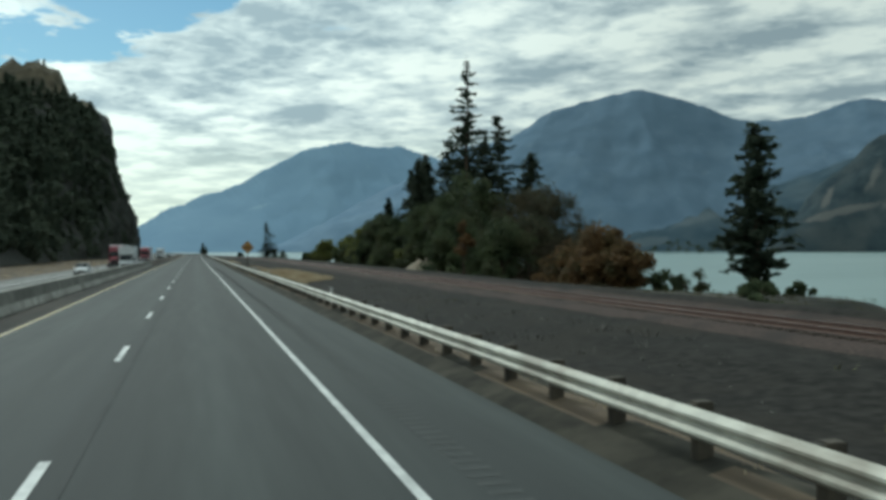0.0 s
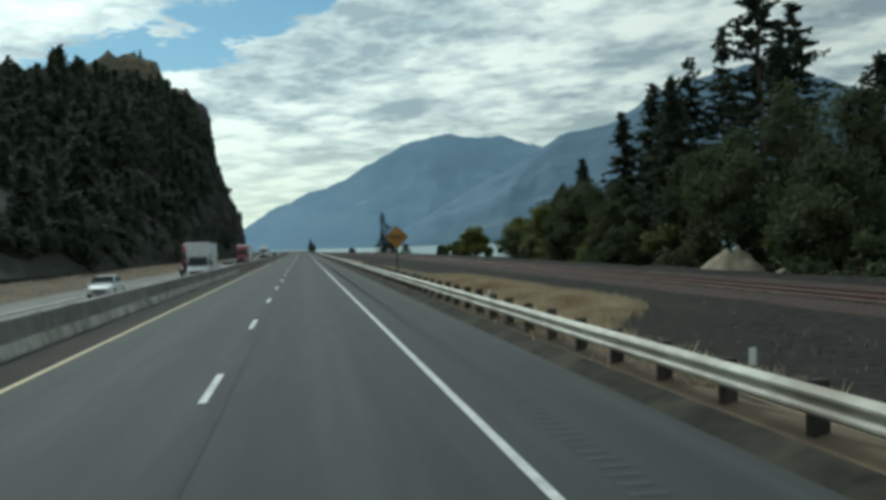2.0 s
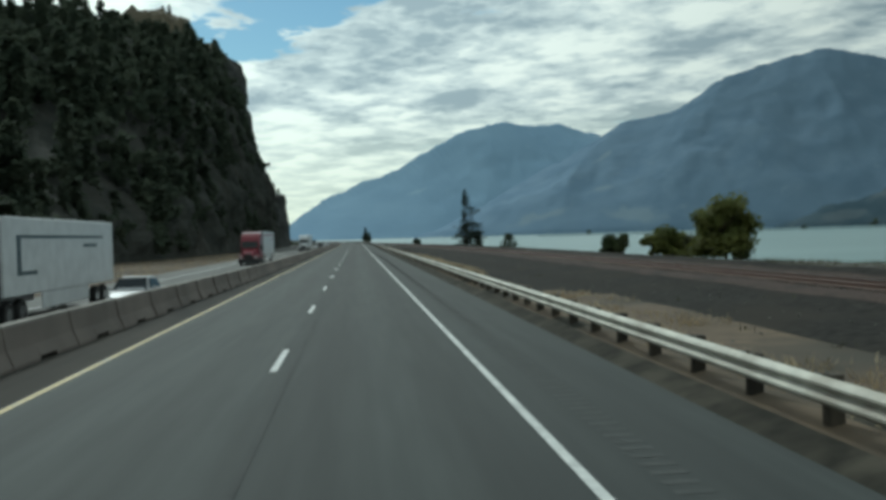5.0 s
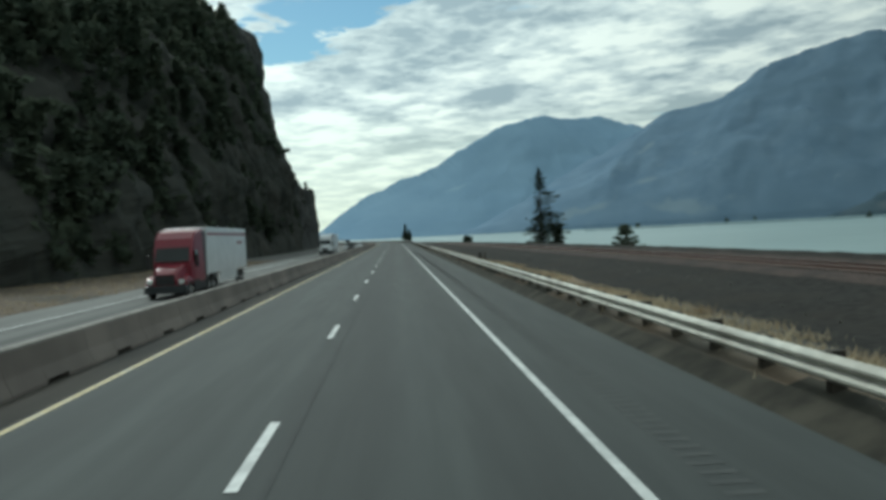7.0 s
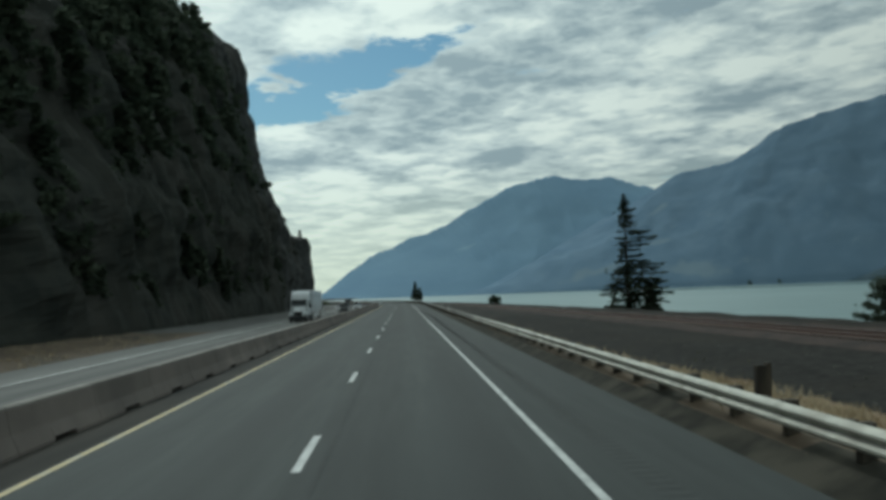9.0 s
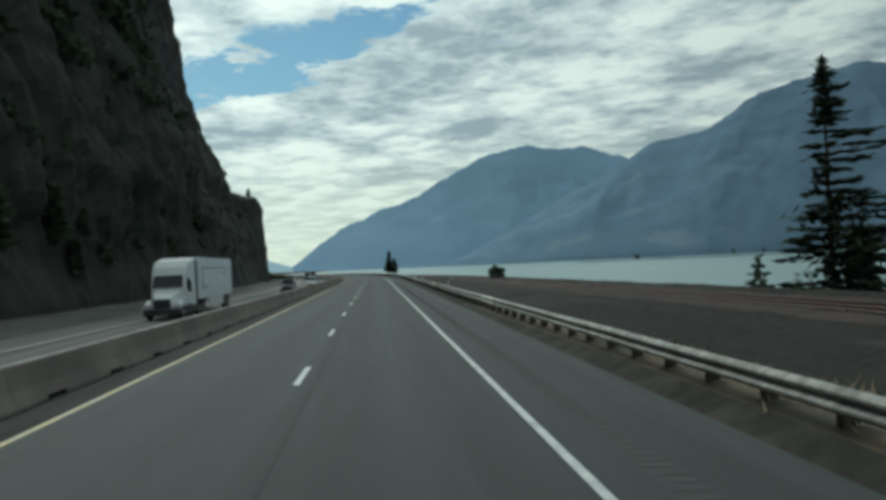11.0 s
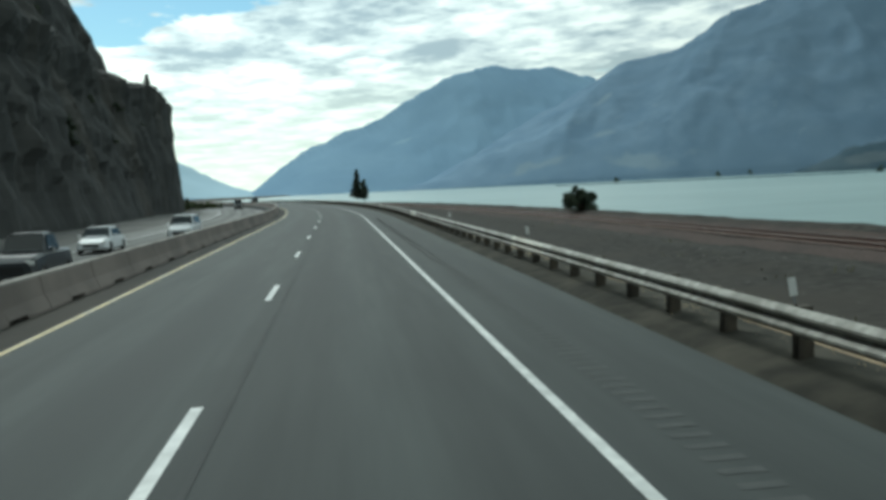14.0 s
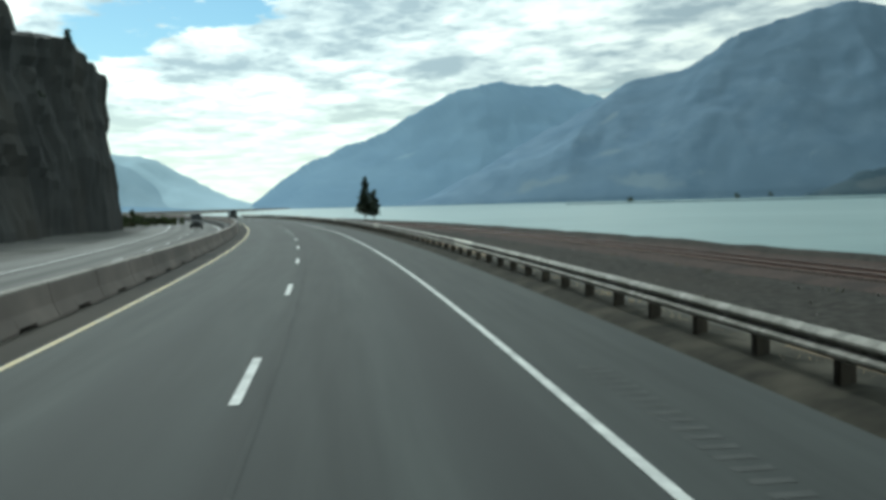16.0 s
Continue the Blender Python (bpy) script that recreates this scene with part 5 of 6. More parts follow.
# the woods on the slope below the cliff: too many to count
def hillside_wood():
    protos = [conifer_arrays(h, r, 200 + i, density=0.33, clump=1.3, droop=0.25, start=0.05, power=pw)[:2] for i, (h, r, pw) in enumerate(((17, 4.6, 0.8), (20, 5.0, 0.75), (14, 4.6, 0.7), (22, 5.4, 0.9)))]
    protos += [broadleaf_arrays(h, r, 230 + i, n_clumps=22, leaves=20, leaf=0.82, low=0.05)[:2] for i, (h, r) in enumerate(((11, 5.4), (8.5, 4.8)))]
    light = [conifer_arrays(14, 4.6, 240, density=0.2, clump=2.0, droop=0.25, start=0.05, power=0.7)[:2], broadleaf_arrays(8.5, 4.8, 241, n_clumps=14, leaves=11, leaf=1.25, low=0.05)[:2]]
    protos += light
    rnd = random.Random(6)
    v, f = [], []

    def plant(x, y, z, sc, k):
        pv, pf = protos[k]
        a = rnd.uniform(0, math.tau)
        c, s, n = math.cos(a) * sc, math.sin(a) * sc, len(v)
        v.extend([(x + p[0] * c - p[1] * s, y + p[0] * s + p[1] * c, z - 1.2 + p[2] * sc) for p in pv])
        f.extend([tuple(n + i for i in g) for g in pf])
    for k in range(610):
        y = rnd.uniform(60, 335)
        q = rnd.uniform(0.0, 1.5) if k % 2 else rnd.uniform(0.6, 5.4)
        x, z = cliff_point(y, q)
        plant(x - 2.0, y, z, (0.36 + 0.62 * rnd.random() ** 1.5) * (0.8 + 0.5 * noise.noise(Vector((y * 0.03, q * 0.8, 2.0)))), rnd.choice((0, 2, 3, 4, 4, 5, 5)))
    for k in range(320):
        y = rnd.uniform(335, 470)
        q = rnd.uniform(1.2, 5.4)
        x, z = cliff_point(y, q)
        plant(x - 1.5, y, z, rnd.uniform(0.35, 0.75), rnd.choice((0, 2, 4, 4, 5)))
    for k in range(230):
        y = rnd.uniform(370, 490)
        x = -rnd.uniform(84, 190)
        q = 5.0 + (x + 100) / -220 if x < -100 else 4.6
        z = cliff_point(y, min(5.9, q))[1]
        plant(x, y, z, rnd.uniform(0.6, 1.05), rnd.choice((0, 1, 2, 4, 4, 5)))
    for k in range(150):
        y = rnd.uniform(250, 350)
        x, z = cliff_point(y, rnd.uniform(2.2, 4.5))
        plant(x - 1.0, y, z, rnd.uniform(0.5, 0.85), rnd.choice((0, 2, 4, 5, 5)))
    for k in range(330):
        y = rnd.uniform(325, 475)
        x, z = cliff_point(y, rnd.uniform(0.2, 4.6))
        plant(x - 0.8, y, z + 0.4, rnd.uniform(0.16, 0.42), rnd.choice((6, 7, 7)))
    for k in range(130):
        y = rnd.uniform(250, 580)
        x, z = cliff_point(y, rnd.uniform(0.25, 3.6))
        plant(x - 0.6, y, z + 0.6, rnd.uniform(0.10, 0.24), 7)
    ob = new("woods", mesh("woods", v, f, M["needles"]))
    tagged(ob, "dense dark mixed woods and scrub on the slope and cliff", "woods", kind="stuff")


hillside_wood()
for x, y, h, sd in ((-69.0, 512, 9.0, 31), (-74.0, 520, 7.0, 32), (-66, 503, 5.5, 33), (-80, 516, 8.0, 36), (-86, 523, 9.0, 37), (-90.0, 586, 8.0, 38), (-94.0, 590, 6.5, 39), (-48.5, 552, 5.0, 34), (-45.0, 562, 3.5, 35)):
    conifer(x, y, cliff_point(y, next(q / 20 for q in range(100, 0, -1) if cliff_point(y, q / 20)[0] >= x))[1] - 1.0, h, h * 0.26, sd, "needles", "small conifer on the cliff top", clump=0.4, gaps=0.15)
broadleaf(-42.5, 572.0, 23.8, 2.2, 1.6, 160, "leaf_dark", "small dark bush on the cliff's lower step", "bush", n_clumps=12, leaves=50, leaf=0.18, low=0.1)
conifer(-38.4, 580.0, 23.4, 5.2, 1.5, 28, "needles", "small conifer on the cliff's lower step", clump=0.35)


for i, (x, y, h, r) in enumerate(((-36.0, 597, 1.5, 1.7), (-35.0, 600, 1.3, 1.7), (-34.2, 603, 1.4, 1.8), (-33.2, 607, 1.2, 1.7), (-32.0, 611, 1.1, 1.6), (-30.8, 615, 1.0, 1.6), (-36.2, 604, 2.9, 1.3))):
    broadleaf(x, y, -0.4, h, r, 150 + i, "leaf_dark", "low dark scrub at the road's edge past the cliff", "shrub", n_clumps=14, leaves=60, leaf=0.22, low=0.05)


# ---- vehicles on the far carriageway ----
def loft_x(sections):
    """A hull from cross-sections (y, half width low, half width high, z low, z high) with chamfered edges."""
    bm = bmesh.new()
    rows = []
    for y, wl_, wh, z0, z1 in sections:
        c = min(0.10, (z1 - z0) * 0.22)
        ring = [(-wl_, z0 + c), (-wl_ + c, z0), (wl_ - c, z0), (wl_, z0 + c), (wh, z1 - c), (wh - c, z1), (-wh + c, z1), (-wh, z1 - c)]
        rows.append([bm.verts.new((x, y, z)) for x, z in ring])
    for a, b in zip(rows, rows[1:]):
        for j in range(8):
            bm.faces.new((a[j], a[(j + 1) % 8], b[(j + 1) % 8], b[j]))
    bm.faces.new(rows[0]), bm.faces.new(list(reversed(rows[-1])))
    bmesh.ops.recalc_face_normals(bm, faces=bm.faces)
    return bm


def pane(corners, out):
    """A sheet of dark glass, its outer face moved by out from the body behind."""
    bm = bmesh.new()
    q = [bm.verts.new(p) for p in corners] + [bm.verts.new(Vector(p) + Vector(out)) for p in corners]
    for f in ((0, 3, 2, 1), (4, 5, 6, 7), (0, 1, 5, 4), (1, 2, 6, 5), (2, 3, 7, 6), (3, 0, 4, 7)):
        bm.faces.new([q[i] for i in f])
    bmesh.ops.recalc_face_normals(bm, faces=bm.faces)
    return from_bm("pane", bm, M["glass"])


def wheel_mesh(r, w):
    bm = bmesh.new()
    rot = Matrix.Rotation(radians(90), 4, "Y")
    bmesh.ops.create_cone(bm, cap_ends=True, segments=20, radius1=r, radius2=r, depth=w, matrix=rot)
    bmesh.ops.bevel(bm, geom=[e for e in bm.edges if abs(e.verts[0].co.x - e.verts[1].co.x) < 1e-5], offset=0.04, segments=2, affect="EDGES")
    tyre = from_bm("tyre", bm, M["rubber"])
    bm = bmesh.new()
    bmesh.ops.create_cone(bm, cap_ends=True, segments=16, radius1=r * 0.6, radius2=r * 0.45, depth=w * 1.04, matrix=rot)
    return tyre, from_bm("rim", bm, M["chrome"])


BIG_WHEEL, CAR_WHEEL = wheel_mesh(0.5, 0.28), wheel_mesh(0.33, 0.22)


def add_wheels(t, xs, ys, kind, r):
    for y in ys:
        for x in xs:
            w = piece("wheel", kind[0], t, "", pose(x, y, r))
            w.name = "wheel"
            piece("rim", kind[1], w)


def semi(u, s, colour, label, trim="teal", trailer="white_body"):
    """Articulated lorry; local -y is its front."""
    t = thing("semi_truck", label, "truck", pose(*P(u, s, OPP_Z), 0, 0, heading(s)))
    c = M[colour]
    piece("hood", from_bm("hood", loft_x([(0, 0.66, 0.54, 0.72, 1.42), (0.35, 0.78, 0.66, 0.62, 1.66), (1.9, 1.0, 0.9, 0.62, 2.02)]), c), t)
    piece("bumper", box_mesh("bumper", M["dark_paint"], -1.18, -0.12, 0.32, 1.18, 0.35, 0.76, bevel=0.06), t)
    piece("grille", box_mesh("grille", M["black"], -0.54, -0.07, 0.80, 0.54, 0.02, 1.36, bevel=0.03), t, "dull grey grille")
    for z in (0.92, 1.06, 1.20):
        piece("grille_bar", box_mesh("grille_bar", M["grille"], -0.50, -0.10, z, 0.50, -0.068, z + 0.035, bevel=0.01), t)
    for x in (-0.88, 0.88):
        piece("headlight", box_mesh("headlight", M["lamp"], x - 0.16, 0.02, 0.85, x + 0.16, 0.25, 1.1, bevel=0.05), t)
        piece("fender", from_bm("fender", loft_x([(0.25, 0.18, 0.15, 0.75, 1.05), (0.9, 0.2, 0.17, 1.0, 1.3), (1.55, 0.2, 0.17, 0.75, 1.05)]), c), t, "", pose(x * 1.16, 0, 0))
    piece("cab", from_bm("cab", loft_x([(1.7, 1.12, 1.05, 0.75, 2.1), (2.12, 1.2, 1.1, 0.75, 2.92), (2.42, 1.22, 1.12, 0.75, 3.42), (2.95, 1.23, 1.14, 0.75, 3.82), (4.6, 1.24, 1.18, 0.75, 4.02), (4.75, 1.22, 1.15, 0.8, 3.97)]), c), t)
    bm = bmesh.new()
    q = [bm.verts.new(p) for p in ((-0.98, 1.70, 2.10), (0.98, 1.70, 2.10), (0.95, 2.14, 2.88), (-0.95, 2.14, 2.88), (-0.98, 1.62, 2.10), (0.98, 1.62, 2.10), (0.95, 2.07, 2.9), (-0.95, 2.07, 2.9))]
    for f in ((4, 5, 6, 7), (0, 3, 2, 1), (0, 1, 5, 4), (3, 7, 6, 2), (0, 4, 7, 3), (1, 2, 6, 5)):
        bm.faces.new([q[i] for i in f])
    piece("windshield", from_bm("windshield", bm, M["glass"]), t)
    for x in (-1, 1):
        piece("side_window", box_mesh("side_window", M["glass"], x * 1.19 - 0.03, 2.25, 1.95, x * 1.19 + 0.03, 3.0, 2.7, bevel=0.02), t)
        piece("mirror", box_mesh("mirror", M["black"], x * 1.42 - 0.1, 1.75, 1.75, x * 1.42 + 0.1, 1.9, 2.5, bevel=0.04), t)
        piece("side_fairing", box_mesh("side_fairing", M["black"], x * 1.2 - 0.03, 1.75, 0.36, x * 1.2 + 0.03, 5.0, 0.98, bevel=0.02), t, "black lower side fairing")
        # added dark panel stands in for the shaded gap before the trailer
        piece("sleeper_extender", box_mesh("sleeper_extender", M["dark_paint"], x * 1.2 - 0.02, 4.7, 0.9, x * 1.2 + 0.02, 5.25, 3.9, bevel=0.015), t, "dark panel standing in for the dark gap behind the cab")
        piece("fuel_tank", box_mesh("fuel_tank", M["chrome"], x * 0.95 - 0.22, 3.0, 0.45, x * 0.95 + 0.22, 4.6, 0.98, bevel=0.15), t)
    piece("chassis", box_mesh("chassis", M["black"], -0.45, 1.0, 0.6, 0.45, 8.2, 0.9), t)
    tr = piece("trailer", box_mesh("trailer", M[trailer], -1.3, 5.3, 1.15, 1.3, 19.3, 4.1, bevel=0.05), t, "white box trailer")
    for x in (-1, 1):
        piece("side_skirt", box_mesh("side_skirt", M[trailer], x * 1.24 - 0.02, 9.2, 0.5, x * 1.24 + 0.02, 15.2, 1.15, bevel=0.01), tr)
        for b in (((5.5, 3.58, 19.2, 3.76), (15.6, 2.95, 17.6, 3.18)) if trim == "red_print" else ((6.6, 3.3, 17.5, 3.42), (6.6, 1.9, 7.0, 3.3), (7.0, 1.9, 8.6, 2.05), (14.5, 2.9, 16.5, 3.05))):
            piece("print_bar", box_mesh("print_bar", M[trim], x * 1.303 - 0.006, b[0], b[1], x * 1.303 + 0.006, b[2], b[3], bevel=0.0), tr, "plain printed bar")
    add_wheels(t, (-1.02, 1.02), (1.0,), BIG_WHEEL, 0.5)
    add_wheels(t, (-0.98, 0.98), (6.2, 7.5, 17.0, 18.3), BIG_WHEEL, 0.5)
    return t


def box_truck(u, s, label):
    t = thing("box_truck", label, "truck", pose(*P(u, s, OPP_Z), 0, 0, heading(s)))
    c = M["white_body"]
    piece("hood", from_bm("hood", loft_x([(0, 0.98, 0.86, 0.5, 1.12), (0.35, 1.05, 0.96, 0.45, 1.30), (1.15, 1.08, 1.0, 0.45, 1.48)]), c), t)
    piece("cab", from_bm("cab", loft_x([(1.05, 1.08, 1.0, 0.45, 1.52), (1.75, 1.08, 0.96, 0.45, 2.40), (2.4, 1.08, 0.96, 0.45, 2.44)]), c), t)
    piece("grille", box_mesh("grille", M["black"], -0.68, -0.05, 0.64, 0.68, 0.03, 0.98, bevel=0.02), t)
    piece("bumper", box_mesh("bumper", M["grey_paint"], -1.06, -0.1, 0.36, 1.06, 0.2, 0.6, bevel=0.04), t)
    bm = bmesh.new()
    q = [bm.verts.new(p) for p in ((-0.95, 1.06, 1.52), (0.95, 1.06, 1.52), (0.88, 1.70, 2.34), (-0.88, 1.70, 2.34), (-0.95, 1.0, 1.52), (0.95, 1.0, 1.52), (0.88, 1.64, 2.36), (-0.88, 1.64, 2.36))]
    for f in ((4, 5, 6, 7), (0, 3, 2, 1), (0, 1, 5, 4), (3, 7, 6, 2), (0, 4, 7, 3), (1, 2, 6, 5)):
        bm.faces.new([q[i] for i in f])
    piece("windshield", from_bm("windshield", bm, M["glass"]), t)
    for x in (-1, 1):
        piece("headlight", box_mesh("headlight", M["lamp"], x * 0.86 - 0.13, -0.03, 0.72, x * 0.86 + 0.13, 0.1, 0.96, bevel=0.03), t)
        piece("side_window", box_mesh("side_window", M["glass"], x * 1.04 - 0.03, 1.6, 1.5, x * 1.04 + 0.03, 2.28, 2.1, bevel=0.02), t)
        piece("mirror", box_mesh("mirror", M["black"], x * 1.3 - 0.1, 1.25, 1.55, x * 1.3 + 0.1, 1.36, 1.95, bevel=0.03), t)
    piece("cargo_box", box_mesh("cargo_box", c, -1.22, 2.45, 0.9, 1.22, 8.2, 3.75, bevel=0.04), t, "white cargo box with metal edges")
    piece("cab_overhang", box_mesh("cab_overhang", c, -1.215, 1.95, 2.46, 1.215, 2.444, 3.74, bevel=0.06), t)
    piece("top_rail", box_mesh("top_rail", M["silver"], -1.235, 1.93, 3.62, 1.235, 8.21, 3.72, bevel=0.01), t, "thin metal top rail")
    add_wheels(t, (-0.88, 0.88), (0.75, 6.6), CAR_WHEEL, 0.36)
    return t


def car(u, s, colour, label, kind="car", height=1.45, away=False):
    t = thing(kind, label, "car" if kind != "pickup_truck" else "truck", pose(*P(u, s, 0.0 if away else OPP_Z), 0, 0, heading(s) + (180 if away else 0)))
    c, h = M[colour], height
    belt = h * 0.62
    piece("body", from_bm("body", loft_x([(0, 0.72, 0.62, 0.32, belt * 0.72), (0.3, 0.88, 0.78, 0.22, belt * 0.88), (1.3, 0.91, 0.84, 0.2, belt), (3.4, 0.91, 0.84, 0.2, belt), (4.3, 0.88, 0.8, 0.24, belt * 0.98), (4.6, 0.76, 0.7, 0.36, belt * 0.9)]), c), t)
    back = 4.3 if kind == "suv" else (2.9 if kind == "pickup_truck" else 3.9)
    tail = back - 0.7 if kind == "car" else back - 0.2
    piece("cabin", from_bm("cabin", loft_x([(1.15, 0.80, 0.62, belt - 0.06, belt + 0.03), (1.75, 0.82, 0.66, belt - 0.06, h - 0.03), (tail, 0.82, 0.66, belt - 0.06, h - 0.03), (back, 0.8, 0.64, belt - 0.06, belt + 0.06)]), c), t)
    piece("windshield", pane([(-0.74, 1.17, belt + 0.01), (0.74, 1.17, belt + 0.01), (0.61, 1.72, h - 0.06), (-0.61, 1.72, h - 0.06)], (0, -0.02, 0.015)), t)
    piece("rear_window", pane([(-0.72, back - 0.02, belt + 0.08), (0.72, back - 0.02, belt + 0.08), (0.61, tail + 0.03, h - 0.06), (-0.61, tail + 0.03, h - 0.06)], (0, 0.02, 0.015)), t)
    mid = (1.75 + tail) / 2
    for x in (-1, 1):
        for y0, y1 in ((1.5, mid - 0.04), (mid + 0.04, tail + 0.1)):
            piece("side_window", pane([(x * 0.815, y0, belt + 0.03), (x * 0.815, y1, belt + 0.03), (x * 0.69, min(y1, tail - 0.02), h - 0.10), (x * 0.69, max(y0, 1.8), h - 0.10)], (x * 0.022, 0, 0.01)), t)
    piece("roof", from_bm("roof", loft_x([(1.7, 0.63, 0.55, h - 0.06, h), (2.3, 0.66, 0.56, h - 0.06, h + 0.03), (back - (0.75 if kind == "car" else 0.25), 0.65, 0.55, h - 0.06, h)]), c), t)
    for x in (-1, 1):
        piece("headlight", box_mesh("headlight", M["lamp"], x * 0.62 - 0.15, 0.02, belt * 0.62, x * 0.62 + 0.15, 0.16, belt * 0.76, bevel=0.03), t)
        piece("mirror", box_mesh("mirror", c, x * 0.98 - 0.09, 1.45, belt, x * 0.98 + 0.09, 1.6, belt + 0.14, bevel=0.03), t)
    piece("grille", box_mesh("grille", M["black"], -0.42, -0.015, 0.38, 0.42, 0.06, belt * 0.6, bevel=0.02), t)
    add_wheels(t, (-0.80, 0.80), (0.85, 3.65), CAR_WHEEL, 0.33)
    return t


box_truck(-10.3, 142.5, "white box truck on the opposite carriageway")
semi(-13.8, 164.8, "red_paint", "dark red semi truck with a white trailer")
semi(-13.0, 244.0, "red_paint", "dark red semi truck with a pale printed trailer", "red_print")
semi(-13.7, 364.3, "white_body", "white semi truck with a white trailer", "grey_paint")
car(-13.7, 116.5, "white_body", "white sedan in the outer oncoming lane")
car(-10.2, 177.0, "silver", "silver sedan on the opposite carriageway")
car(-11.8, 424.0, "dark_paint", "dark pickup truck on the opposite carriageway", "pickup_truck", 1.8)
car(-10.9, 452.0, "white_body", "white sport utility car on the opposite carriageway", "suv", 1.7)
car(-13.7, 441.0, "white_body", "white sedan in the outer oncoming lane")
car(-11.4, 577.0, "dark_paint", "dark van on the opposite carriageway in the bend", "suv", 2.2)
car(0.3, 655.0, "dark_paint", "dark car far ahead in the bend", "suv", 1.8, True)


# ---- roadside furniture ----
def diamond_sign(x, y, z):
    t = thing("warning_sign", "weathered yellow diamond warning sign on a wooden post", "road sign", pose(x, y, z, 0, 0, -3))
    bm = bmesh.new()
    box_bm(bm, -0.61, -0.006, -0.61, 0.61, 0.006, 0.61)
    bmesh.ops.bevel(bm, geom=[e for e in bm.edges if abs(e.verts[0].co.y - e.verts[1].co.y) > 0.01], offset=0.06, segments=4, affect="EDGES")
    bmesh.ops.transform(bm, matrix=Matrix.Rotation(radians(45), 4, "Y"), verts=bm.verts)
    b = piece("board", from_bm("board", bm, M["sign_yellow"]), t, "faded yellow diamond board", pose(0, 0, 2.78))
    bm = bmesh.new()
    for k in range(4):
        box_bm(bm, -0.56, -0.0085, 0.545, 0.56, -0.0065, 0.565)
        bmesh.ops.transform(bm, matrix=Matrix.Rotation(radians(90), 4, "Y"), verts=bm.verts)
    bmesh.ops.transform(bm, matrix=Matrix.Rotation(radians(45), 4, "Y"), verts=bm.verts)
    piece("border", from_bm("border", bm, M["sign_black"]), b)
    cu = bpy.data.curves.new("legend", "FONT")
    cu.body, cu.size, cu.align_x, cu.align_y, cu.extrude = "ROCKS", 0.31, "CENTER", "CENTER", 0.002
    cu.offset = 0.009
    tmp = bpy.data.objects.new("legend", cu)
    scene.collection.objects.link(tmp)
    bpy.context.view_layer.update()
    me = bpy.data.meshes.new_from_object(tmp.evaluated_get(bpy.context.evaluated_depsgraph_get()))
    bpy.data.objects.remove(tmp)
    me.materials.clear()
    me.materials.append(M["sign_black"])
    piece("legend", me, b, "black lettering", pose(0, -0.010, 0, 90, 0, 0))
    piece("post", box_mesh("post", M["post_wood"], -0.06, 0.012, -0.7, 0.06, 0.11, 3.1, bevel=0.01), t)


diamond_sign(6.71, 117.2, 0.05)
for x, y, h, w in ((7.35, 269.6, 0.95, 0.11), (7.85, 270.4, 0.92, 0.06)):
    t = tagged(new("wooden_post", box_mesh("wooden_post", M["post_wood"], -w, -0.08, -1.0, w, 0.08, h, bevel=0.02)), "short dark wooden post behind the guardrail", "post", "cut sign posts")
    t.matrix_basis = pose(x, y, -0.35, 0, 2, 8)
t = thing("delineator", "white marker plate on a thin grey stake behind the guardrail", "marker post", pose(7.15, 389.6, -0.35, 0, 1.5, 0))
piece("stake", box_mesh("stake", M["grey_paint"], -0.02, -0.006, -0.4, 0.02, 0.006, 1.1, bevel=0.003), t)
piece("marker_plate", box_mesh("marker_plate", M["delineator"], -0.045, -0.014, 1.10, 0.045, -0.0065, 1.36, bevel=0.003), t, "white reflective plate")


# ---- grass and weeds ----
def tufts(name, n, place, mat, label, blade=0.5, seed=5, blades=7, spread=0.16):
    rnd = random.Random(seed)
    v, f = [], []
    for _ in range(n):
        p = place(rnd)
        if p is None:
            continue
        u, s, sc = p
        x, y, z = P(u, s, ground_z(u, s) - 0.06)
        for _ in range(blades):
            a, h = rnd.uniform(0, math.tau), blade * sc * rnd.uniform(0.35, 1.1)
            bx, by = x + rnd.gauss(0, spread), y + rnd.gauss(0, spread)
            lean = h * rnd.uniform(0.3, 1.3)
            lx, ly = math.cos(a) * lean, math.sin(a) * lean
            w = 0.012 + 0.018 * sc
            k = len(v)
            v += [(bx - math.sin(a) * w, by + math.cos(a) * w, z), (bx + math.sin(a) * w, by - math.cos(a) * w, z), (bx + lx, by + ly, z + 0.06 + h * 0.85)]
            f.append((k, k + 1, k + 2))
    tagged(new(name, mesh(name, v, f, M[mat])), label, "grass", kind="stuff")


def straw_place(rnd):
    s = rnd.uniform(75, 135) if rnd.random() < 0.4 else rnd.uniform(66, 320)
    u = 5.5 + (grass_edge(s) - 5.5) * rnd.random() ** 0.8
    if fbm(u * 0.25, s * 0.06, 4.0) < -0.35 or (125 < s < 192 and (rnd.random() < 0.65 or fbm(u * 0.5, s * 0.12, 8.0) < 0.0)):
        return None
    return u, s, rnd.uniform(0.6, 1.3)


def verge_place(rnd):
    s = rnd.uniform(-10, 600)
    return 5.35 + abs(rnd.gauss(0, 0.5)), s, rnd.uniform(0.3, 0.8)


def inland_place(rnd):
    s = rnd.uniform(70, 330)
    return rnd.uniform(-31, -19.2), s, rnd.uniform(0.5, 1.0)


def bank_place(rnd):
    s = rnd.uniform(20, 480)
    return rnd.uniform(26.5, shore(s) - 2), s, rnd.uniform(0.4, 0.9)


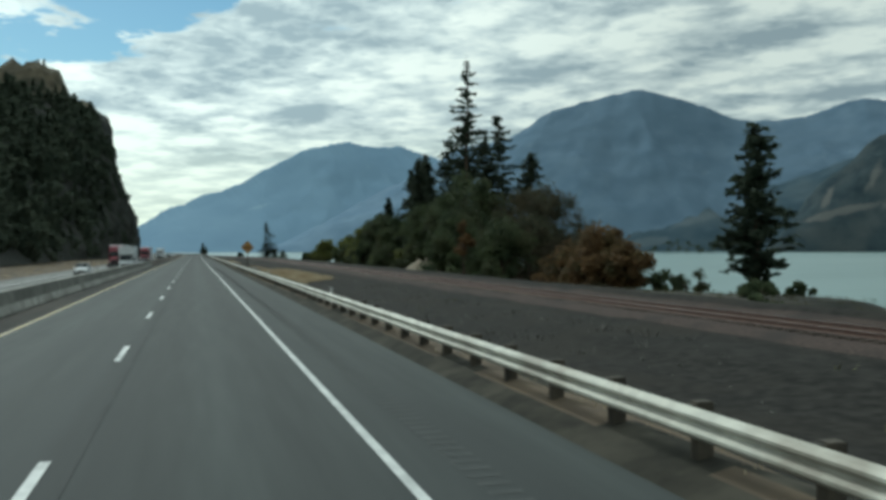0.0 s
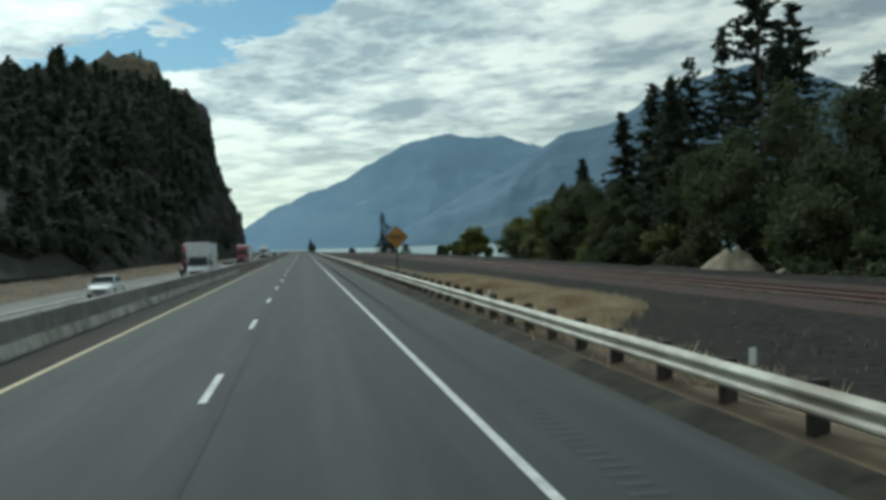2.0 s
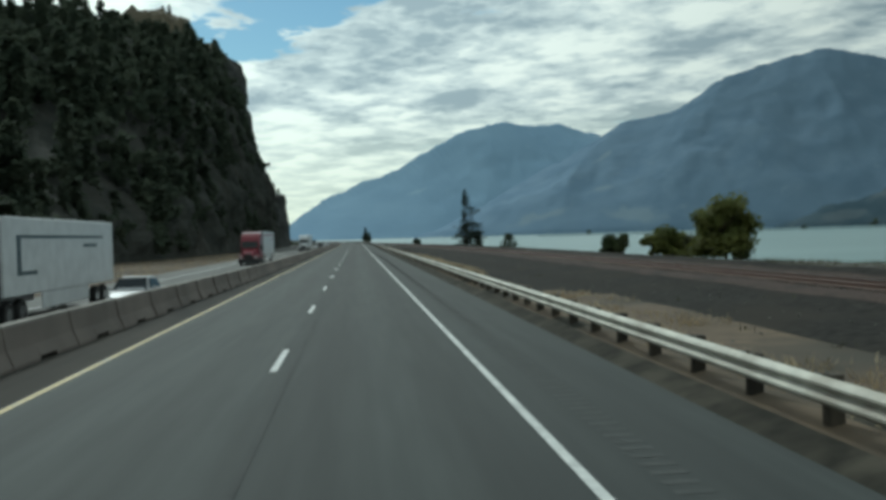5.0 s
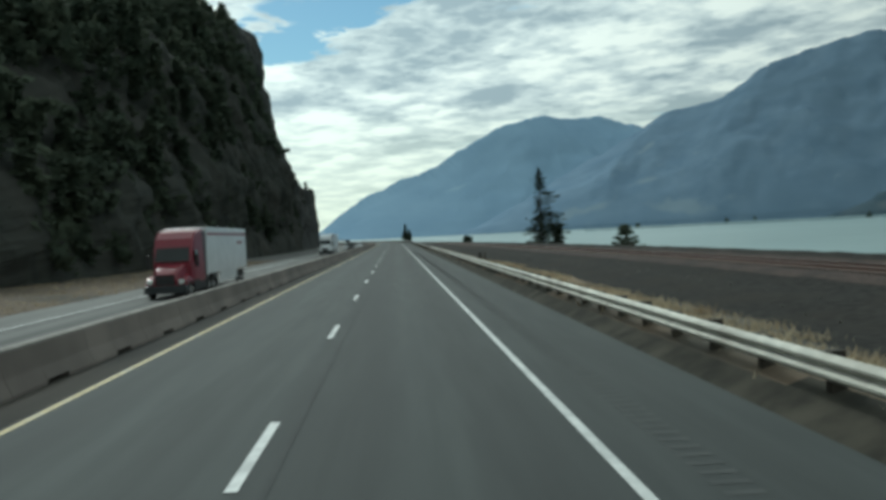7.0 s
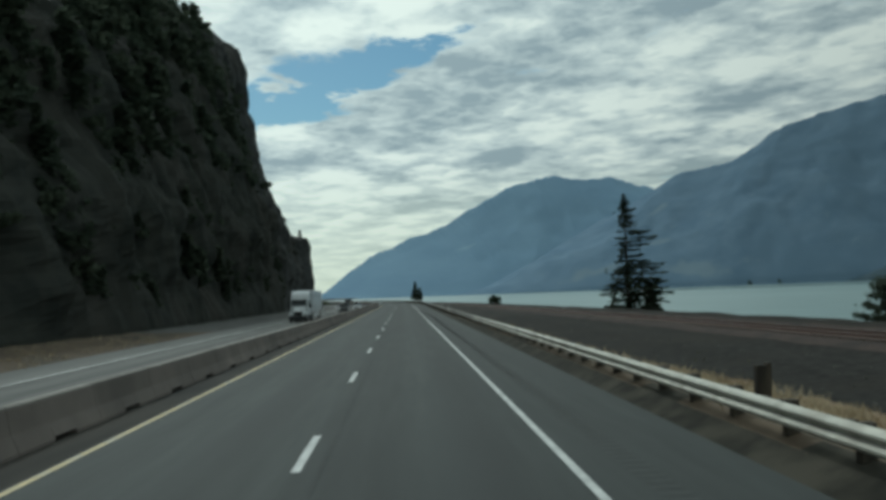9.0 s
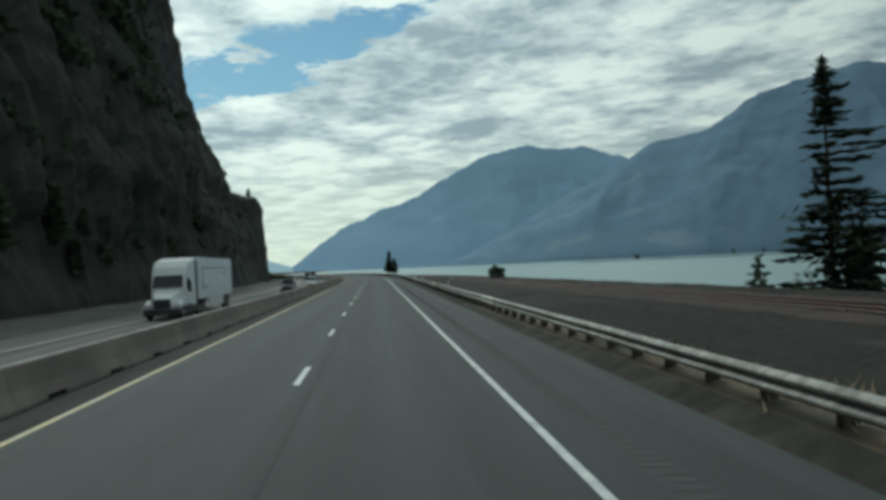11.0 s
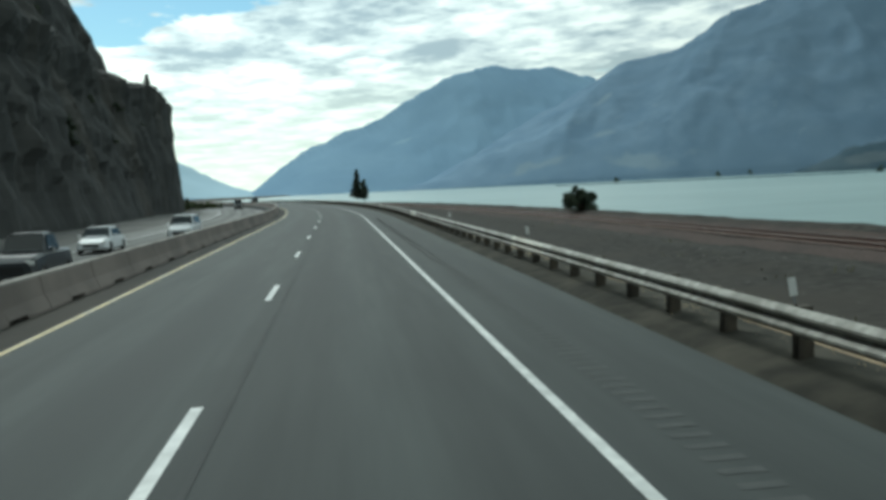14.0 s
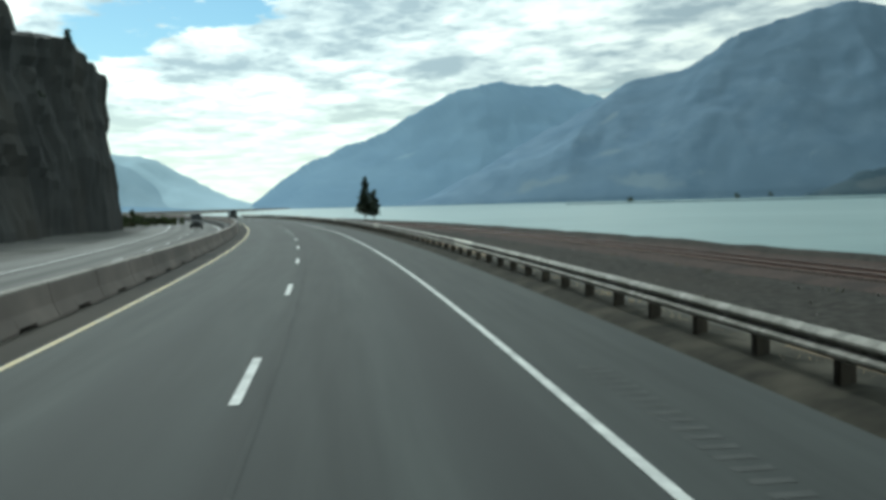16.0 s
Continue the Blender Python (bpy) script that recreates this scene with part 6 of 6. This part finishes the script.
tufts("dry_grass", 19000, straw_place, "straw", "dry straw-coloured grass behind the guardrail", 0.30, 5, 9, 0.26)
tufts("verge_weeds", 1500, verge_place, "straw", "thin dry weeds along the guardrail", 0.12, 6, 6)
tufts("inland_grass", 2600, inland_place, "straw", "sparse dry grass below the cliff", 0.4, 7, 5)
tufts("bank_grass", 7000, bank_place, "weed", "rough grass on the river bank", 0.6, 8, 6)


def gravel_weed_place(rnd):
    s = rnd.uniform(0, 500)
    return rnd.uniform(7.5, 17.5), s, rnd.uniform(0.5, 1.2)


tufts("bank_weeds", 170, gravel_weed_place, "weed", "thin dry weeds on the gravel bank", 0.24, 9, 6, 0.2)


def stalk_place(rnd):
    s = rnd.uniform(24, 78)
    return rnd.uniform(7.5, 16.0), s, rnd.uniform(0.4, 1.1)


tufts("dry_stalks", 240, stalk_place, "stone", "grey dead stalks on the gravel bank", 0.3, 19, 5, 0.25)


def loose_stones():
    rnd = random.Random(15)
    v, f = [], []
    for _ in range(1800):
        s, u, r = rnd.uniform(-5, 500), rnd.uniform(6.2, 17.4), rnd.uniform(0.02, 0.07)
        x, y, z = P(u, s, ground_z(u, s))
        k, a = len(v), rnd.uniform(0, 1.5)
        for i in range(4):
            v.append((x + math.cos(a + i * 1.571) * r * rnd.uniform(0.7, 1.3), y + math.sin(a + i * 1.571) * r * rnd.uniform(0.7, 1.3), z + rnd.uniform(-0.02, 0.03)))
        v += [(x, y, z + r * rnd.uniform(0.5, 0.9)), (x, y, z - r)]
        for i in range(4):
            j = (i + 1) % 4
            f += [(k + i, k + j, k + 4), (k + j, k + i, k + 5)]
    tagged(new("loose_stones", mesh("loose_stones", v, f, M["stone"])), "loose pale stones scattered on the gravel bank", "stones", kind="stuff")


loose_stones()
def earth_mound(x, y, r, h, seed):
    """A loose heap: steep crest a little off the middle, foot running out flat."""
    rings, n = 9, 28
    v, f = [(0.22 * r, 0, h)], []
    for i in range(1, rings + 1):
        q = i / rings
        for k in range(n):
            a = math.tau * k / n
            rr = q * r * (1 + 0.22 * fbm(math.cos(a) * 1.3 + seed, math.sin(a) * 1.3, 0.0))
            px, py = 0.22 * r * (1 - q) + rr * math.cos(a), 0.8 * rr * math.sin(a)
            z = h * (1 - q * q) ** 1.6 * (1 + 0.6 * fbm(px * 0.9, py * 0.9, seed)) + 0.07 * fbm(px * 4, py * 4, seed) * (1 - q)
            v.append((px, py, z - 0.3 * q ** 6))
    f += [(0, 1 + k, 1 + (k + 1) % n) for k in range(n)]
    for i in range(rings - 1):
        for k in range(n):
            a, b = 1 + i * n + k, 1 + i * n + (k + 1) % n
            f.append((a, a + n, b + n, b))
    ob = tagged(new("earth_mound", mesh("earth_mound", v, f, M["pale_earth"], True)), "pale heap of earth at the edge of the wood", "earth heap", "earth heaps")
    ob.matrix_basis = pose(x, y, gz(x, y))


earth_mound(28.4, 110.0, 2.9, 1.55, 2.0)
earth_mound(28.0, 101.5, 1.7, 0.75, 7.0)


# ---- low bank far across the river, with single trees ----
def far_bank():
    v, f, n = [], [], 60
    for i in range(n + 1):
        t = i / n
        x, y = 330 + 640 * t, 1690 - 330 * t
        w = 26 * math.sin(math.pi * min(1, max(0, t))) ** 0.5 + 0.5
        for k, (d, z) in enumerate(((-1.0, -5.0), (-0.6, -3.4), (0.0, -2.7), (0.6, -3.4), (1.0, -5.0))):
            q = fbm(x * 0.03, d * 2, 5.0, 3)
            v.append((x + d * w * 0.46, y + d * w * 0.89, z + 0.5 * q))
    for i in range(n):
        for k in range(4):
            f.append((i * 5 + k, (i + 1) * 5 + k, (i + 1) * 5 + k + 1, i * 5 + k + 1))
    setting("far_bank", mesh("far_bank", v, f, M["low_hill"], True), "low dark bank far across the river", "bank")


far_bank()
for i, (t, h, r) in enumerate(((0.13, 8, 5.0), (0.33, 11, 4.2), (0.39, 12, 3.6), (0.62, 8, 6.0), (0.80, 10, 5.0), (0.88, 7, 6.5), (0.765, 15, 8.0), (0.80, 24, 9.5), (0.825, 28, 10.0), (0.85, 24, 9.0), (0.875, 18, 9.0), (0.91, 13, 8.0))):
    x, y = 330 + 640 * t, 1690 - 330 * t
    broadleaf(x, y, -3.2, h, r, 120 + i, "leaf_dark", "distant dark tree on a low bank", "distant_tree", n_clumps=14, leaves=40, leaf=0.9, low=0.05)
